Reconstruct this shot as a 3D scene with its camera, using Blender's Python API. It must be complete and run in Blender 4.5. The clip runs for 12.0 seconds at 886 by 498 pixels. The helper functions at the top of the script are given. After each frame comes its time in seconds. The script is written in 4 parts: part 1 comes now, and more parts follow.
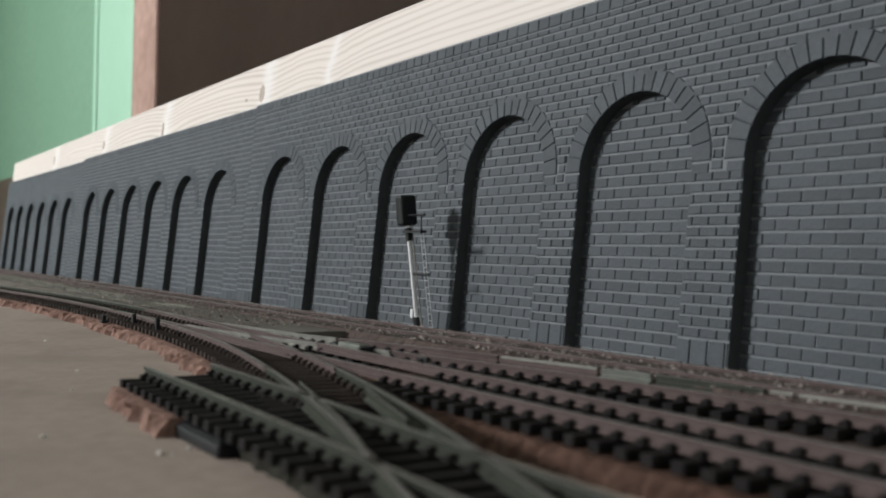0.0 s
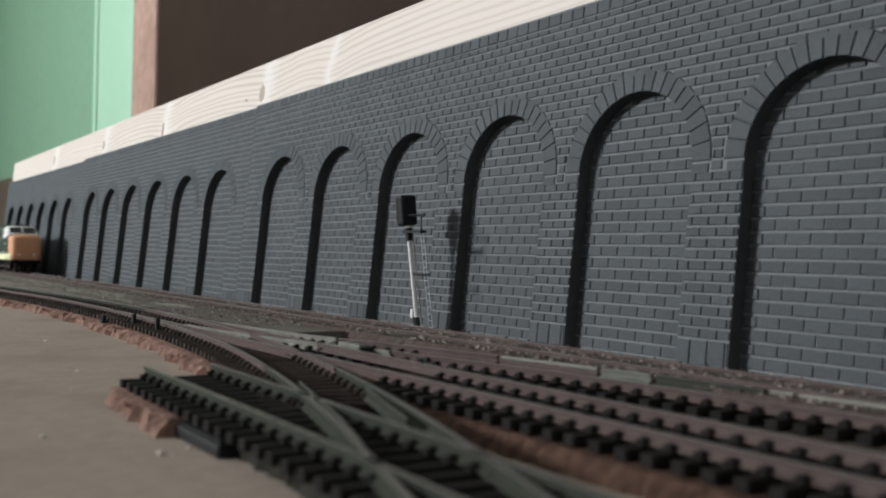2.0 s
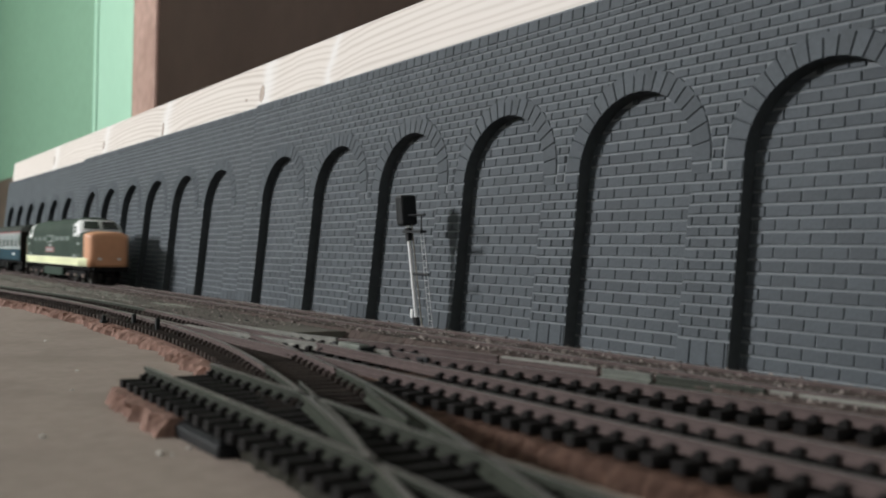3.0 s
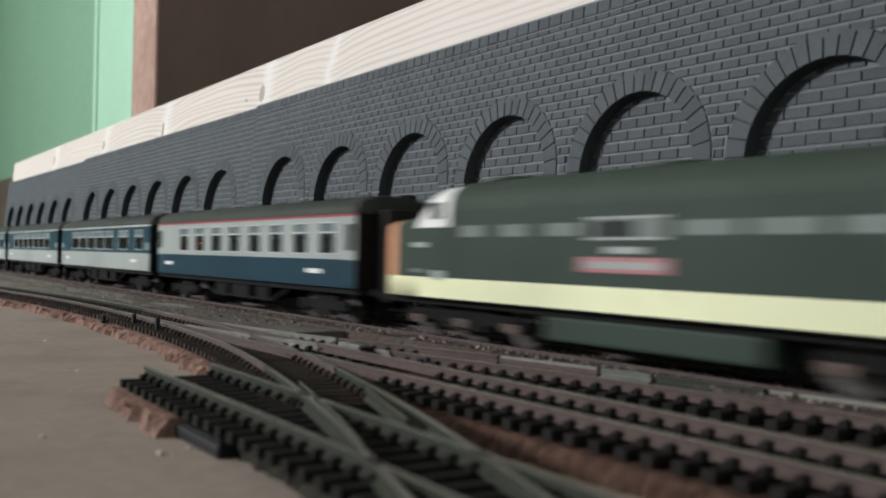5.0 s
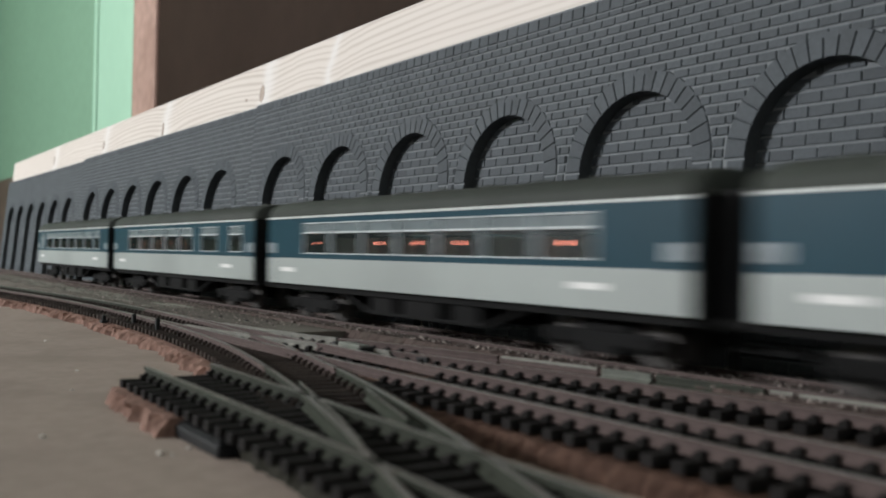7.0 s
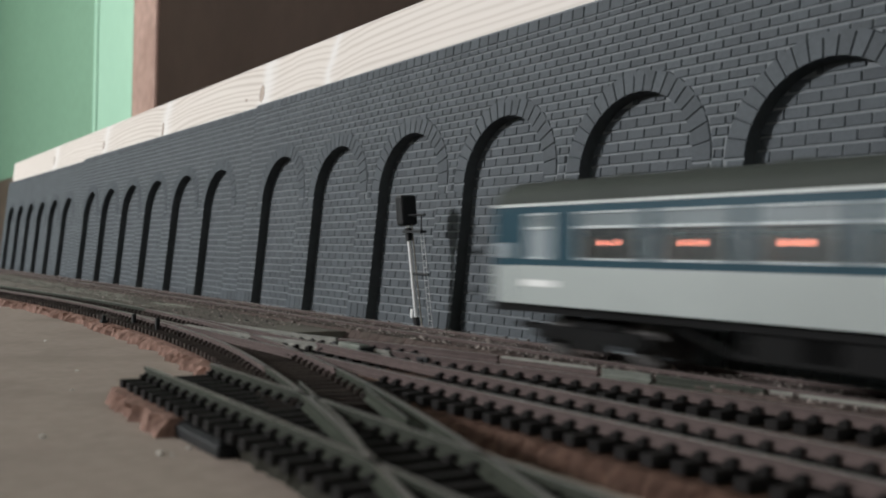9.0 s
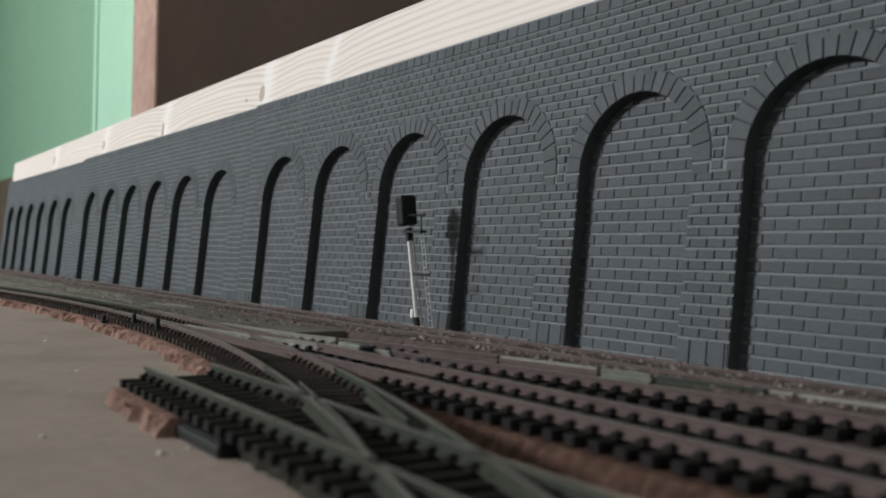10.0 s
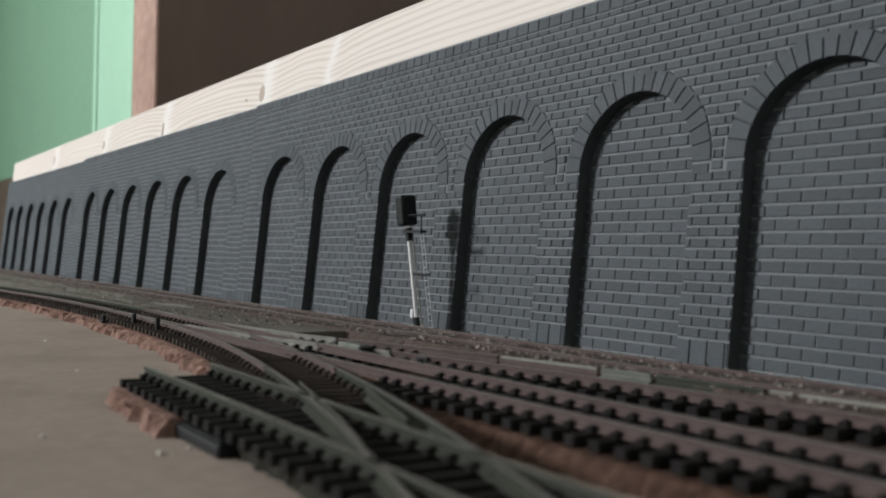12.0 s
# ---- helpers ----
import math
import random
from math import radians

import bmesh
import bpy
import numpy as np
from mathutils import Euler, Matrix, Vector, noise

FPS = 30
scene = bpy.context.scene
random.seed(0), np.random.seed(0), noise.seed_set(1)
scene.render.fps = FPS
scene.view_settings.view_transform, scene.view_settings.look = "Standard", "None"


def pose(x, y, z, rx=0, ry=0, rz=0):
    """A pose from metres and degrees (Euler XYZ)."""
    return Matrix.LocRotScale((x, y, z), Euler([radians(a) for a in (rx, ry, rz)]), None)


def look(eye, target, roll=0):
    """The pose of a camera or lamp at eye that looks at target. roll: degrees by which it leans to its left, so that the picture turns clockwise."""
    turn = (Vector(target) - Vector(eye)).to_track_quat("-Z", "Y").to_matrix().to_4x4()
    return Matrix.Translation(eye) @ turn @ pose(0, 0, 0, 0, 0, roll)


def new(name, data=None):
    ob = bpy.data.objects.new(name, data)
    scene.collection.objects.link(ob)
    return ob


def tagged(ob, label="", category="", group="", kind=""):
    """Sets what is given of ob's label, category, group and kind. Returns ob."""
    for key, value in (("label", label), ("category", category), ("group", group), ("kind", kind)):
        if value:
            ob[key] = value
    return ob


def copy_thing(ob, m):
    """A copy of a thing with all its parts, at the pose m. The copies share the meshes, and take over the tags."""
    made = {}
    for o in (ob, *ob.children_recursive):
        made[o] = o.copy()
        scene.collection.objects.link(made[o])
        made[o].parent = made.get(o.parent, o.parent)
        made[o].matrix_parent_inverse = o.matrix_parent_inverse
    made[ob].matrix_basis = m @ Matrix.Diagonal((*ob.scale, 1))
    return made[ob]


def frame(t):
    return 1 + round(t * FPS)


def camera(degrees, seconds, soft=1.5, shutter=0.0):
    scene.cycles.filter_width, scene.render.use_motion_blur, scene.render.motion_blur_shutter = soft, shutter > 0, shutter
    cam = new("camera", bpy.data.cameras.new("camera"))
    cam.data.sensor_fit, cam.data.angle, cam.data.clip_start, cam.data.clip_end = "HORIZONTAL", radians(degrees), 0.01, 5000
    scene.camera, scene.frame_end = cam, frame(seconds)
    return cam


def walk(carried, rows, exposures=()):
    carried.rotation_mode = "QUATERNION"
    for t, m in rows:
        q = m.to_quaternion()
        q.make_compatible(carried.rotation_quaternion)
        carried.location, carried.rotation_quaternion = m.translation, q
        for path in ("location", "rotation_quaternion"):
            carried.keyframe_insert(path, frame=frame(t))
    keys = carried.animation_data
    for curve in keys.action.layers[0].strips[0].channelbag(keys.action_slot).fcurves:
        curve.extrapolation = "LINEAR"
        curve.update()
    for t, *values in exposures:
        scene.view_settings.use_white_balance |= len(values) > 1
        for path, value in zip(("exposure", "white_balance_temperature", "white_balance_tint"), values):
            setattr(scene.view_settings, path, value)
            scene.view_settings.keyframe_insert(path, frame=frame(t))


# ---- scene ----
cam = camera(50.68, 12.0, soft=1.9, shutter=0.85)
EYE = Vector((0.0, -0.232, 0.0347))
YAW, PITCH, ROLL = radians(56.18), radians(0.377), 1.125
AIM = EYE + Vector((-math.sin(YAW) * math.cos(PITCH), math.cos(YAW) * math.cos(PITCH), math.sin(PITCH)))
walk(cam, [(0.0, look(EYE, AIM, ROLL)), (12.0, look(EYE, AIM, ROLL))],
     exposures=[(0.0, -0.12), (3.0, -0.15), (6.5, -0.20), (9.5, -0.24), (12.0, -0.18)])
cam.data.dof.use_dof = True
cam.data.dof.focus_distance = 0.43
cam.data.dof.aperture_fstop = 22.0

# ---- levels and lines of the layout (metres) ----
LEAN = 5.61             # the model wall leans back
RAIL = 0.0058           # rail top
BED = 0.0013            # underlay top
BOARD = -0.003          # baseboard top
Y1, Y2, Y3 = -0.038, -0.1055, -0.157

# ---- light ----
world = bpy.data.worlds.new("room_world")
scene.world = world
world.use_nodes = True
sky = world.node_tree.nodes.new("ShaderNodeTexSky")
sky.sky_type = "NISHITA"
sky.sun_disc = False
sky.sun_elevation, sky.sun_rotation = radians(35), radians(200)
world.node_tree.links.new(sky.outputs[0], world.node_tree.nodes["Background"].inputs[0])
world.node_tree.nodes["Background"].inputs[1].default_value = 0.1


def area_light(name, eye, target, w, h, power, colour):
    lamp = bpy.data.lights.new(name, "AREA")
    lamp.shape, lamp.size, lamp.size_y, lamp.energy, lamp.color = "RECTANGLE", w, h, power, colour
    ob = new(name, lamp)
    ob.matrix_world = look(eye, target)
    return ob


# Daylight from window_1.
area_light("area_light", (-1.98, -2.48, 1.02), (-0.95, 0.0, 0.80), 0.32, 0.32, 106.0, (0.97, 0.98, 1.0))

# Added fill lamp from the right to lift the darks; no window known there.
area_light("area_light", (2.50, -1.35, 0.85), (-0.4, -0.6, 0.85), 0.8, 0.8, 8.0, (0.97, 0.98, 1.0))

# ---- materials ----


def material(name, colour, rough=0.7, metal=0.0, vary=0.12, scale=300.0, bump=0.15, big=None, stain=None, random_by=None, amount=0.12, spec=0.5):
    """Base colour with grain, larger stains, wear bump and, where asked, a change from piece to piece."""
    m = bpy.data.materials.new(name)
    m.use_nodes = True
    nt = m.node_tree
    n, ln = nt.nodes, nt.links
    b = n["Principled BSDF"]
    b.inputs["Roughness"].default_value, b.inputs["Metallic"].default_value = rough, metal
    b.inputs["Specular IOR Level"].default_value = spec
    co = n.new("ShaderNodeTexCoord")
    fine = n.new("ShaderNodeTexNoise")
    fine.inputs["Scale"].default_value, fine.inputs["Detail"].default_value = scale, 6
    ln.new(co.outputs["Object"], fine.inputs["Vector"])
    coarse = n.new("ShaderNodeTexNoise")
    coarse.inputs["Scale"].default_value, coarse.inputs["Detail"].default_value = big or scale / 12, 4
    ln.new(co.outputs["Object"], coarse.inputs["Vector"])
    dark = [c * (1 - 2.2 * vary) for c in colour]
    light = [min(1, c * (1 + 2.2 * vary)) for c in colour]
    ramp = n.new("ShaderNodeMix")
    ramp.data_type = "RGBA"
    ramp.inputs[6].default_value, ramp.inputs[7].default_value = (*dark, 1), (*light, 1)
    ln.new(fine.outputs[0], ramp.inputs[0])
    out = ramp.outputs[2]
    mix = n.new("ShaderNodeMix")
    mix.data_type = "RGBA"
    st = stain or [c * 0.75 for c in colour]
    mix.inputs[7].default_value = (*st, 1)
    curve = n.new("ShaderNodeMapRange")
    curve.inputs[1].default_value, curve.inputs[2].default_value, curve.inputs[4].default_value = 0.5, 0.72, 0.65
    ln.new(coarse.outputs[0], curve.inputs[0])
    ln.new(curve.outputs[0], mix.inputs[0])
    ln.new(out, mix.inputs[6])
    out = mix.outputs[2]
    if random_by:
        if random_by == "object":
            src = n.new("ShaderNodeObjectInfo").outputs["Random"]
        else:
            src = n.new("ShaderNodeNewGeometry").outputs["Random Per Island"]
        span = n.new("ShaderNodeMapRange")
        span.inputs[3].default_value, span.inputs[4].default_value = 1 - amount, 1 + amount
        ln.new(src, span.inputs[0])
        hsv = n.new("ShaderNodeHueSaturation")
        ln.new(span.outputs[0], hsv.inputs["Value"])
        ln.new(out, hsv.inputs["Color"])
        out = hsv.outputs[0]
    ln.new(out, b.inputs["Base Color"])
    if bump:
        bp = n.new("ShaderNodeBump")
        bp.inputs["Strength"].default_value, bp.inputs["Distance"].default_value = bump, 0.3 / scale
        ln.new(fine.outputs[0], bp.inputs["Height"])
        ln.new(bp.outputs[0], b.inputs["Normal"])
    rr = n.new("ShaderNodeMapRange")
    rr.inputs[3].default_value, rr.inputs[4].default_value = max(0, rough - 0.1), min(1, rough + 0.1)
    ln.new(coarse.outputs[0], rr.inputs[0])
    ln.new(rr.outputs[0], b.inputs["Roughness"])
    return m


def glow(name, colour, strength):
    m = bpy.data.materials.new(name)
    m.use_nodes = True
    b = m.node_tree.nodes["Principled BSDF"]
    b.inputs["Base Color"].default_value = (*colour, 1)
    b.inputs["Emission Color"].default_value, b.inputs["Emission Strength"].default_value = (*colour, 1), strength
    return m


def pine(name, whorls):
    """Pale sawn softwood: long grain that swings round each whorl of knots, with a smooth pale flare there."""
    m = material(name, (0.80, 0.70, 0.60), 0.6, vary=0.03, scale=60, bump=0.05)
    n, ln = m.node_tree.nodes, m.node_tree.links

    def calc(op, a, b=None):
        q = n.new("ShaderNodeMath")
        q.operation = op
        for k, v in enumerate((a, b)):
            if isinstance(v, (int, float)):
                q.inputs[k].default_value = v
            elif v is not None:
                ln.new(v, q.inputs[k])
        return q.outputs[0]

    co = n.new("ShaderNodeTexCoord")
    sep = n.new("ShaderNodeSeparateXYZ")
    ln.new(co.outputs["Object"], sep.inputs[0])
    bend, flare = 0.0, 0.0
    drift = n.new("ShaderNodeTexNoise")
    drift.inputs["Scale"].default_value = 45.0
    ln.new(co.outputs["Object"], drift.inputs["Vector"])
    wander = calc("ADD", calc("MULTIPLY", drift.outputs[0], 0.022), calc("MULTIPLY", sep.outputs[2], -0.25))
    along = calc("SUBTRACT", calc("ADD", sep.outputs[0], wander), -0.027)
    for x, width in whorls:
        d = calc("DIVIDE", calc("SUBTRACT", along, x), width)
        bell = calc("POWER", 2.718, calc("MULTIPLY", calc("MULTIPLY", d, d), -1.0))
        wide = calc("POWER", 2.718, calc("MULTIPLY", calc("MULTIPLY", d, d), -0.06))
        bend = calc("ADD", calc("MULTIPLY", wide, 0.004), bend)
        flare = calc("ADD", bell, flare)
    mp = n.new("ShaderNodeCombineXYZ")
    ln.new(calc("MULTIPLY", sep.outputs[0], 2.2), mp.inputs[0])
    ln.new(calc("MULTIPLY", calc("ADD", sep.outputs[2], bend), 30.0), mp.inputs[2])
    wv = n.new("ShaderNodeTexWave")
    wv.wave_type, wv.bands_direction = "BANDS", "Z"
    wv.inputs["Scale"].default_value, wv.inputs["Distortion"].default_value = 2.6, 8.0
    wv.inputs["Detail"].default_value, wv.inputs["Detail Scale"].default_value = 2.0, 0.8
    ln.new(mp.outputs[0], wv.inputs["Vector"])
    figure = n.new("ShaderNodeTexNoise")
    figure.inputs["Scale"].default_value = 3.0
    ln.new(co.outputs["Object"], figure.inputs["Vector"])
    amount = calc("MULTIPLY", calc("POWER", wv.outputs[0], 2.6), calc("MULTIPLY", figure.outputs[0], 1.9))
    mx = n.new("ShaderNodeMix")
    mx.data_type = "RGBA"
    mx.inputs[6].default_value, mx.inputs[7].default_value = (0.64, 0.585, 0.535, 1), (0.50, 0.44, 0.39, 1)
    ln.new(amount, mx.inputs[0])
    pale = n.new("ShaderNodeMix")
    pale.data_type = "RGBA"
    pale.inputs[7].default_value = (0.72, 0.70, 0.68, 1)
    ln.new(calc("MULTIPLY", calc("MINIMUM", flare, 1.0), 0.7), pale.inputs[0])
    ln.new(mx.outputs[2], pale.inputs[6])
    ln.new(pale.outputs[2], n["Principled BSDF"].inputs["Base Color"])
    return m


M = {}
M["brick"] = material("slate_brick", (0.0560, 0.0655, 0.0735), 0.7, vary=0.13, scale=800, bump=0.4, big=25, stain=(0.055, 0.064, 0.073), spec=0.3, random_by="object", amount=0.14)
M["bricks"] = material("slate_bricks", (0.0560, 0.0655, 0.0735), 0.7, vary=0.13, scale=800, bump=0.4, big=25, stain=(0.055, 0.064, 0.073), spec=0.3, random_by="island", amount=0.14)
# Joints paler than brick; light on the bricks' upper edges is in this colour.
M["mortar"] = material("slate_mortar_lit_edges", (0.136, 0.151, 0.160), 0.75, vary=0.12, scale=900, bump=0.2, big=30)
# Reveals coloured darker than the brick, with the recess shade put into it.
M["reveal"] = material("reveal_shaded", (0.040, 0.046, 0.048), 0.8, vary=0.2, scale=400, bump=0.2)
M["pine"] = pine("pine", ((-0.603, 0.010), (-0.826, 0.010), (-1.037, 0.012), (-1.29, 0.012), (-0.505, 0.006)))
M["knot"] = material("pine_knot", (0.36, 0.29, 0.24), 0.65, vary=0.2, scale=300, bump=0.1)
M["board"] = material("baseboard_fibre", (0.305, 0.252, 0.214), 0.85, vary=0.10, scale=240, bump=0.16, big=22, stain=(0.205, 0.172, 0.146), spec=0.2)
M["cork"] = material("cork", (0.225, 0.140, 0.112), 0.95, vary=0.36, scale=420, bump=1.0, big=170, stain=(0.09, 0.048, 0.034), spec=0.1)
M["cork_brown"] = material("stained_cork", (0.080, 0.047, 0.035), 0.95, vary=0.36, scale=420, bump=1.0, big=150, stain=(0.045, 0.026, 0.02), spec=0.1)
M["dark_bed"] = material("stained_bed_and_shade", (0.030, 0.029, 0.022), 0.9, vary=0.25, scale=500, bump=0.5, big=60, stain=(0.03, 0.03, 0.022), spec=0.15)
M["painted_bed"] = material("brown_painted_bed", (0.080, 0.060, 0.053), 0.9, vary=0.25, scale=500, bump=0.6, big=60, stain=(0.052, 0.052, 0.040), spec=0.15)
M["sleeper"] = material("sleeper_plastic", (0.014, 0.0125, 0.012), 0.75, vary=0.25, scale=700, bump=0.3, spec=0.12, random_by="object", amount=0.25)
M["sleeper_brown"] = material("sleeper_painted", (0.10, 0.072, 0.065), 0.75, vary=0.25, scale=700, bump=0.3, random_by="object", amount=0.25)
M["sleeper_dusty"] = material("sleeper_dusty_plastic", (0.040, 0.031, 0.027), 0.8, vary=0.3, scale=700, bump=0.3, spec=0.1, random_by="object", amount=0.3)
M["rail_pink"] = material("rail_rust_paint", (0.104, 0.078, 0.073), 0.7, vary=0.15, scale=500, bump=0.1, big=60, spec=0.15)
M["rail_green"] = material("rail_weathered", (0.040, 0.044, 0.034), 0.55, vary=0.18, scale=500, bump=0.1, big=60, spec=0.15)
# Pale rail colour that holds the glint of light along the crossover's heads.
M["rail_pale"] = material("rail_pale_glint", (0.22, 0.218, 0.19), 0.42, vary=0.2, scale=300, bump=0.1, big=45, stain=(0.11, 0.10, 0.085))
M["rail_grey"] = material("rail_grey_green", (0.125, 0.135, 0.112), 0.45, vary=0.25, scale=300, bump=0.1, big=60, stain=(0.075, 0.08, 0.065))
M["dusty_bed"] = material("dusty_painted_bed", (0.110, 0.098, 0.084), 0.9, vary=0.3, scale=420, bump=0.7, big=34, stain=(0.155, 0.150, 0.125), spec=0.15)
M["bed_dust"] = material("grey_green_dust", (0.150, 0.150, 0.125), 0.95, vary=0.25, scale=600, bump=0.3, big=90, spec=0.1, random_by="island", amount=0.4)
M["ballast"] = material("fine_ballast", (0.17, 0.145, 0.13), 0.9, vary=0.2, scale=900, bump=0.4, random_by="island", amount=0.85)
M["rail_top"] = material("rail_head", (0.32, 0.31, 0.28), 0.36, metal=0.8, vary=0.12, scale=300, bump=0.05, big=40, stain=(0.22, 0.20, 0.18))
M["black"] = material("black_plastic", (0.011, 0.012, 0.013), 0.5, vary=0.15, scale=500, bump=0.05, spec=0.25)
M["under"] = material("underframe_black", (0.010, 0.010, 0.010), 0.8, vary=0.3, scale=500, bump=0.2, spec=0.1)
M["green_body"] = material("deep_green_enamel", (0.036, 0.054, 0.042), 0.6, vary=0.06, scale=200, bump=0.02, spec=0.15)
M["green_roof"] = material("dull_green_roof", (0.042, 0.060, 0.046), 0.65, vary=0.08, scale=200, bump=0.03, spec=0.15)
M["lime"] = material("pale_lime_band", (0.80, 0.82, 0.52), 0.5, vary=0.04, scale=200, bump=0.02)
M["orange"] = material("warning_yellow_nose", (0.62, 0.305, 0.165), 0.5, vary=0.05, scale=200, bump=0.02)
M["white"] = material("white_enamel", (0.78, 0.78, 0.76), 0.4, vary=0.03, scale=200, bump=0.02)
M["silver"] = material("silver_post", (0.72, 0.72, 0.72), 0.35, metal=0.3, vary=0.05, scale=400, bump=0.02)
M["red"] = material("red_plate", (0.36, 0.13, 0.145), 0.45, vary=0.08, scale=400, bump=0.02)
M["grey_side"] = material("light_grey_enamel", (0.325, 0.358, 0.343), 0.45, vary=0.03, scale=150, bump=0.02)
M["blue_side"] = material("rail_blue_enamel", (0.012, 0.041, 0.063), 0.4, vary=0.05, scale=150, bump=0.02, spec=0.15)
M["teal_side"] = material("blue_enamel", (0.012, 0.048, 0.069), 0.4, vary=0.05, scale=150, bump=0.02, spec=0.15)
M["coach_roof"] = material("coach_roof_grey", (0.043, 0.049, 0.043), 0.65, vary=0.08, scale=200, bump=0.04, spec=0.15)
M["pale_line"] = material("pale_line", (0.50, 0.53, 0.51), 0.5, vary=0.04, scale=200, bump=0.02)
M["red_line"] = material("red_line", (0.30, 0.03, 0.04), 0.5, vary=0.05, scale=200, bump=0.0)
M["dark_pane"] = material("dark_glazing", (0.04, 0.045, 0.045), 0.12, vary=0.2, scale=90, bump=0.0)


def clear_pane(name):
    """Thin clear plastic: mostly see-through, with a faint gloss."""
    m = bpy.data.materials.new(name)
    m.use_nodes = True
    n, ln = m.node_tree.nodes, m.node_tree.links
    tr, gl, mx = n.new("ShaderNodeBsdfTransparent"), n.new("ShaderNodeBsdfGlossy"), n.new("ShaderNodeMixShader")
    tr.inputs[0].default_value = (0.74, 0.83, 0.82, 1)
    gl.inputs["Roughness"].default_value = 0.3
    mx.inputs[0].default_value = 0.038
    ln.new(tr.outputs[0], mx.inputs[1])
    ln.new(gl.outputs[0], mx.inputs[2])
    ln.new(mx.outputs[0], n["Material Output"].inputs[0])
    return m


M["pane"] = clear_pane("coach_glazing")
M["grille"] = material("pale_green_grille", (0.125, 0.155, 0.14), 0.6, vary=0.2, scale=300, bump=0.1)
M["pane_light"] = material("coach_glazing_blind", (0.25, 0.29, 0.31), 0.3, vary=0.2, scale=120, bump=0.0)
M["interior"] = material("coach_seat_trim", (0.17, 0.15, 0.12), 0.7, vary=0.3, scale=90, bump=0.0)
M["axle_box"] = material("dusty_axle_box", (0.11, 0.075, 0.06), 0.7, vary=0.3, scale=300, bump=0.1)
M["coach_frame"] = material("dull_window_frame", (0.54, 0.59, 0.59), 0.5, vary=0.1, scale=300, bump=0.02)
M["top_light"] = material("pale_ventilator_pane", (0.135, 0.165, 0.175), 0.3, vary=0.25, scale=120, bump=0.0)
M["lamp"] = glow("table_lamp_glow", (1.0, 0.24, 0.16), 14.0)
M["metal"] = material("dull_wheel", (0.05, 0.045, 0.042), 0.5, metal=0.3, vary=0.1, scale=400, bump=0.05)
M["wall_green"] = material("green_wall_paint", (0.172, 0.305, 0.208), 0.85, vary=0.05, scale=40, bump=0.1, big=1.5, stain=(0.157, 0.282, 0.192), spec=0.2)
# Trim green paler than the wall; the light on its facing is put in.
M["trim_green"] = material("green_gloss_lit", (0.33, 0.54, 0.40), 0.6, vary=0.03, scale=30, bump=0.05, big=2, stain=(0.30, 0.50, 0.37), spec=0.3)
M["jamb"] = material("bare_wood_jamb", (0.36, 0.235, 0.19), 0.7, vary=0.2, scale=45, bump=0.2, big=6, stain=(0.22, 0.13, 0.10))
M["dark_wood"] = material("dark_brown_door", (0.027, 0.0165, 0.0115), 0.8, vary=0.12, scale=30, bump=0.05, big=3, spec=0.12)
M["dado"] = material("brown_panel", (0.085, 0.058, 0.042), 0.7, vary=0.12, scale=30, bump=0.1, big=3)
M["plaster"] = material("room_plaster", (0.60, 0.59, 0.57), 0.9, vary=0.05, scale=20, bump=0.05, big=1)
M["carpet"] = material("room_floor", (0.28, 0.24, 0.20), 0.9, vary=0.15, scale=120, bump=0.2, big=2)
M["dust"] = material("pale_crumb", (0.6, 0.57, 0.52), 0.9, vary=0.1, scale=900, bump=0.2)

# ---- building helpers ----


def finish(bm, name, mats, smooth=False):
    me = bpy.data.meshes.new(name)
    bm.normal_update()
    bm.to_mesh(me)
    bm.free()
    for m in (mats if isinstance(mats, (list, tuple)) else [mats]):
        me.materials.append(m)
    if smooth:
        for p in me.polygons:
            p.use_smooth = True
    return me


def part(name, bm, mat, parent, label="", smooth=False):
    ob = new(name, finish(bm, name, mat, smooth))
    ob.parent = parent
    if label:
        ob["label"] = label
    return ob


def thing(name, m, label, category, group=""):
    ob = new(name)
    ob.matrix_world = m
    ob.empty_display_size = 0.01
    return tagged(ob, label, category, group)


def box(bm, x0, x1, y0, y1, z0, z1, bevel=0.0, mat=0):
    vs = [bm.verts.new(c) for c in ((x0, y0, z0), (x1, y0, z0), (x1, y1, z0), (x0, y1, z0), (x0, y0, z1), (x1, y0, z1), (x1, y1, z1), (x0, y1, z1))]
    fs = [bm.faces.new([vs[i] for i in f]) for f in ((3, 2, 1, 0), (4, 5, 6, 7), (0, 1, 5, 4), (1, 2, 6, 5), (2, 3, 7, 6), (3, 0, 4, 7))]
    for f in fs:
        f.material_index = mat
    if bevel:
        es = list({e for f in fs for e in f.edges})
        r = bmesh.ops.bevel(bm, geom=es, offset=bevel, segments=2, affect="EDGES", profile=0.5)
        for f in r["faces"]:
            f.material_index = mat
    return vs


def boxed(*a, **k):
    bm = bmesh.new()
    box(bm, *a, **k)
    return bm


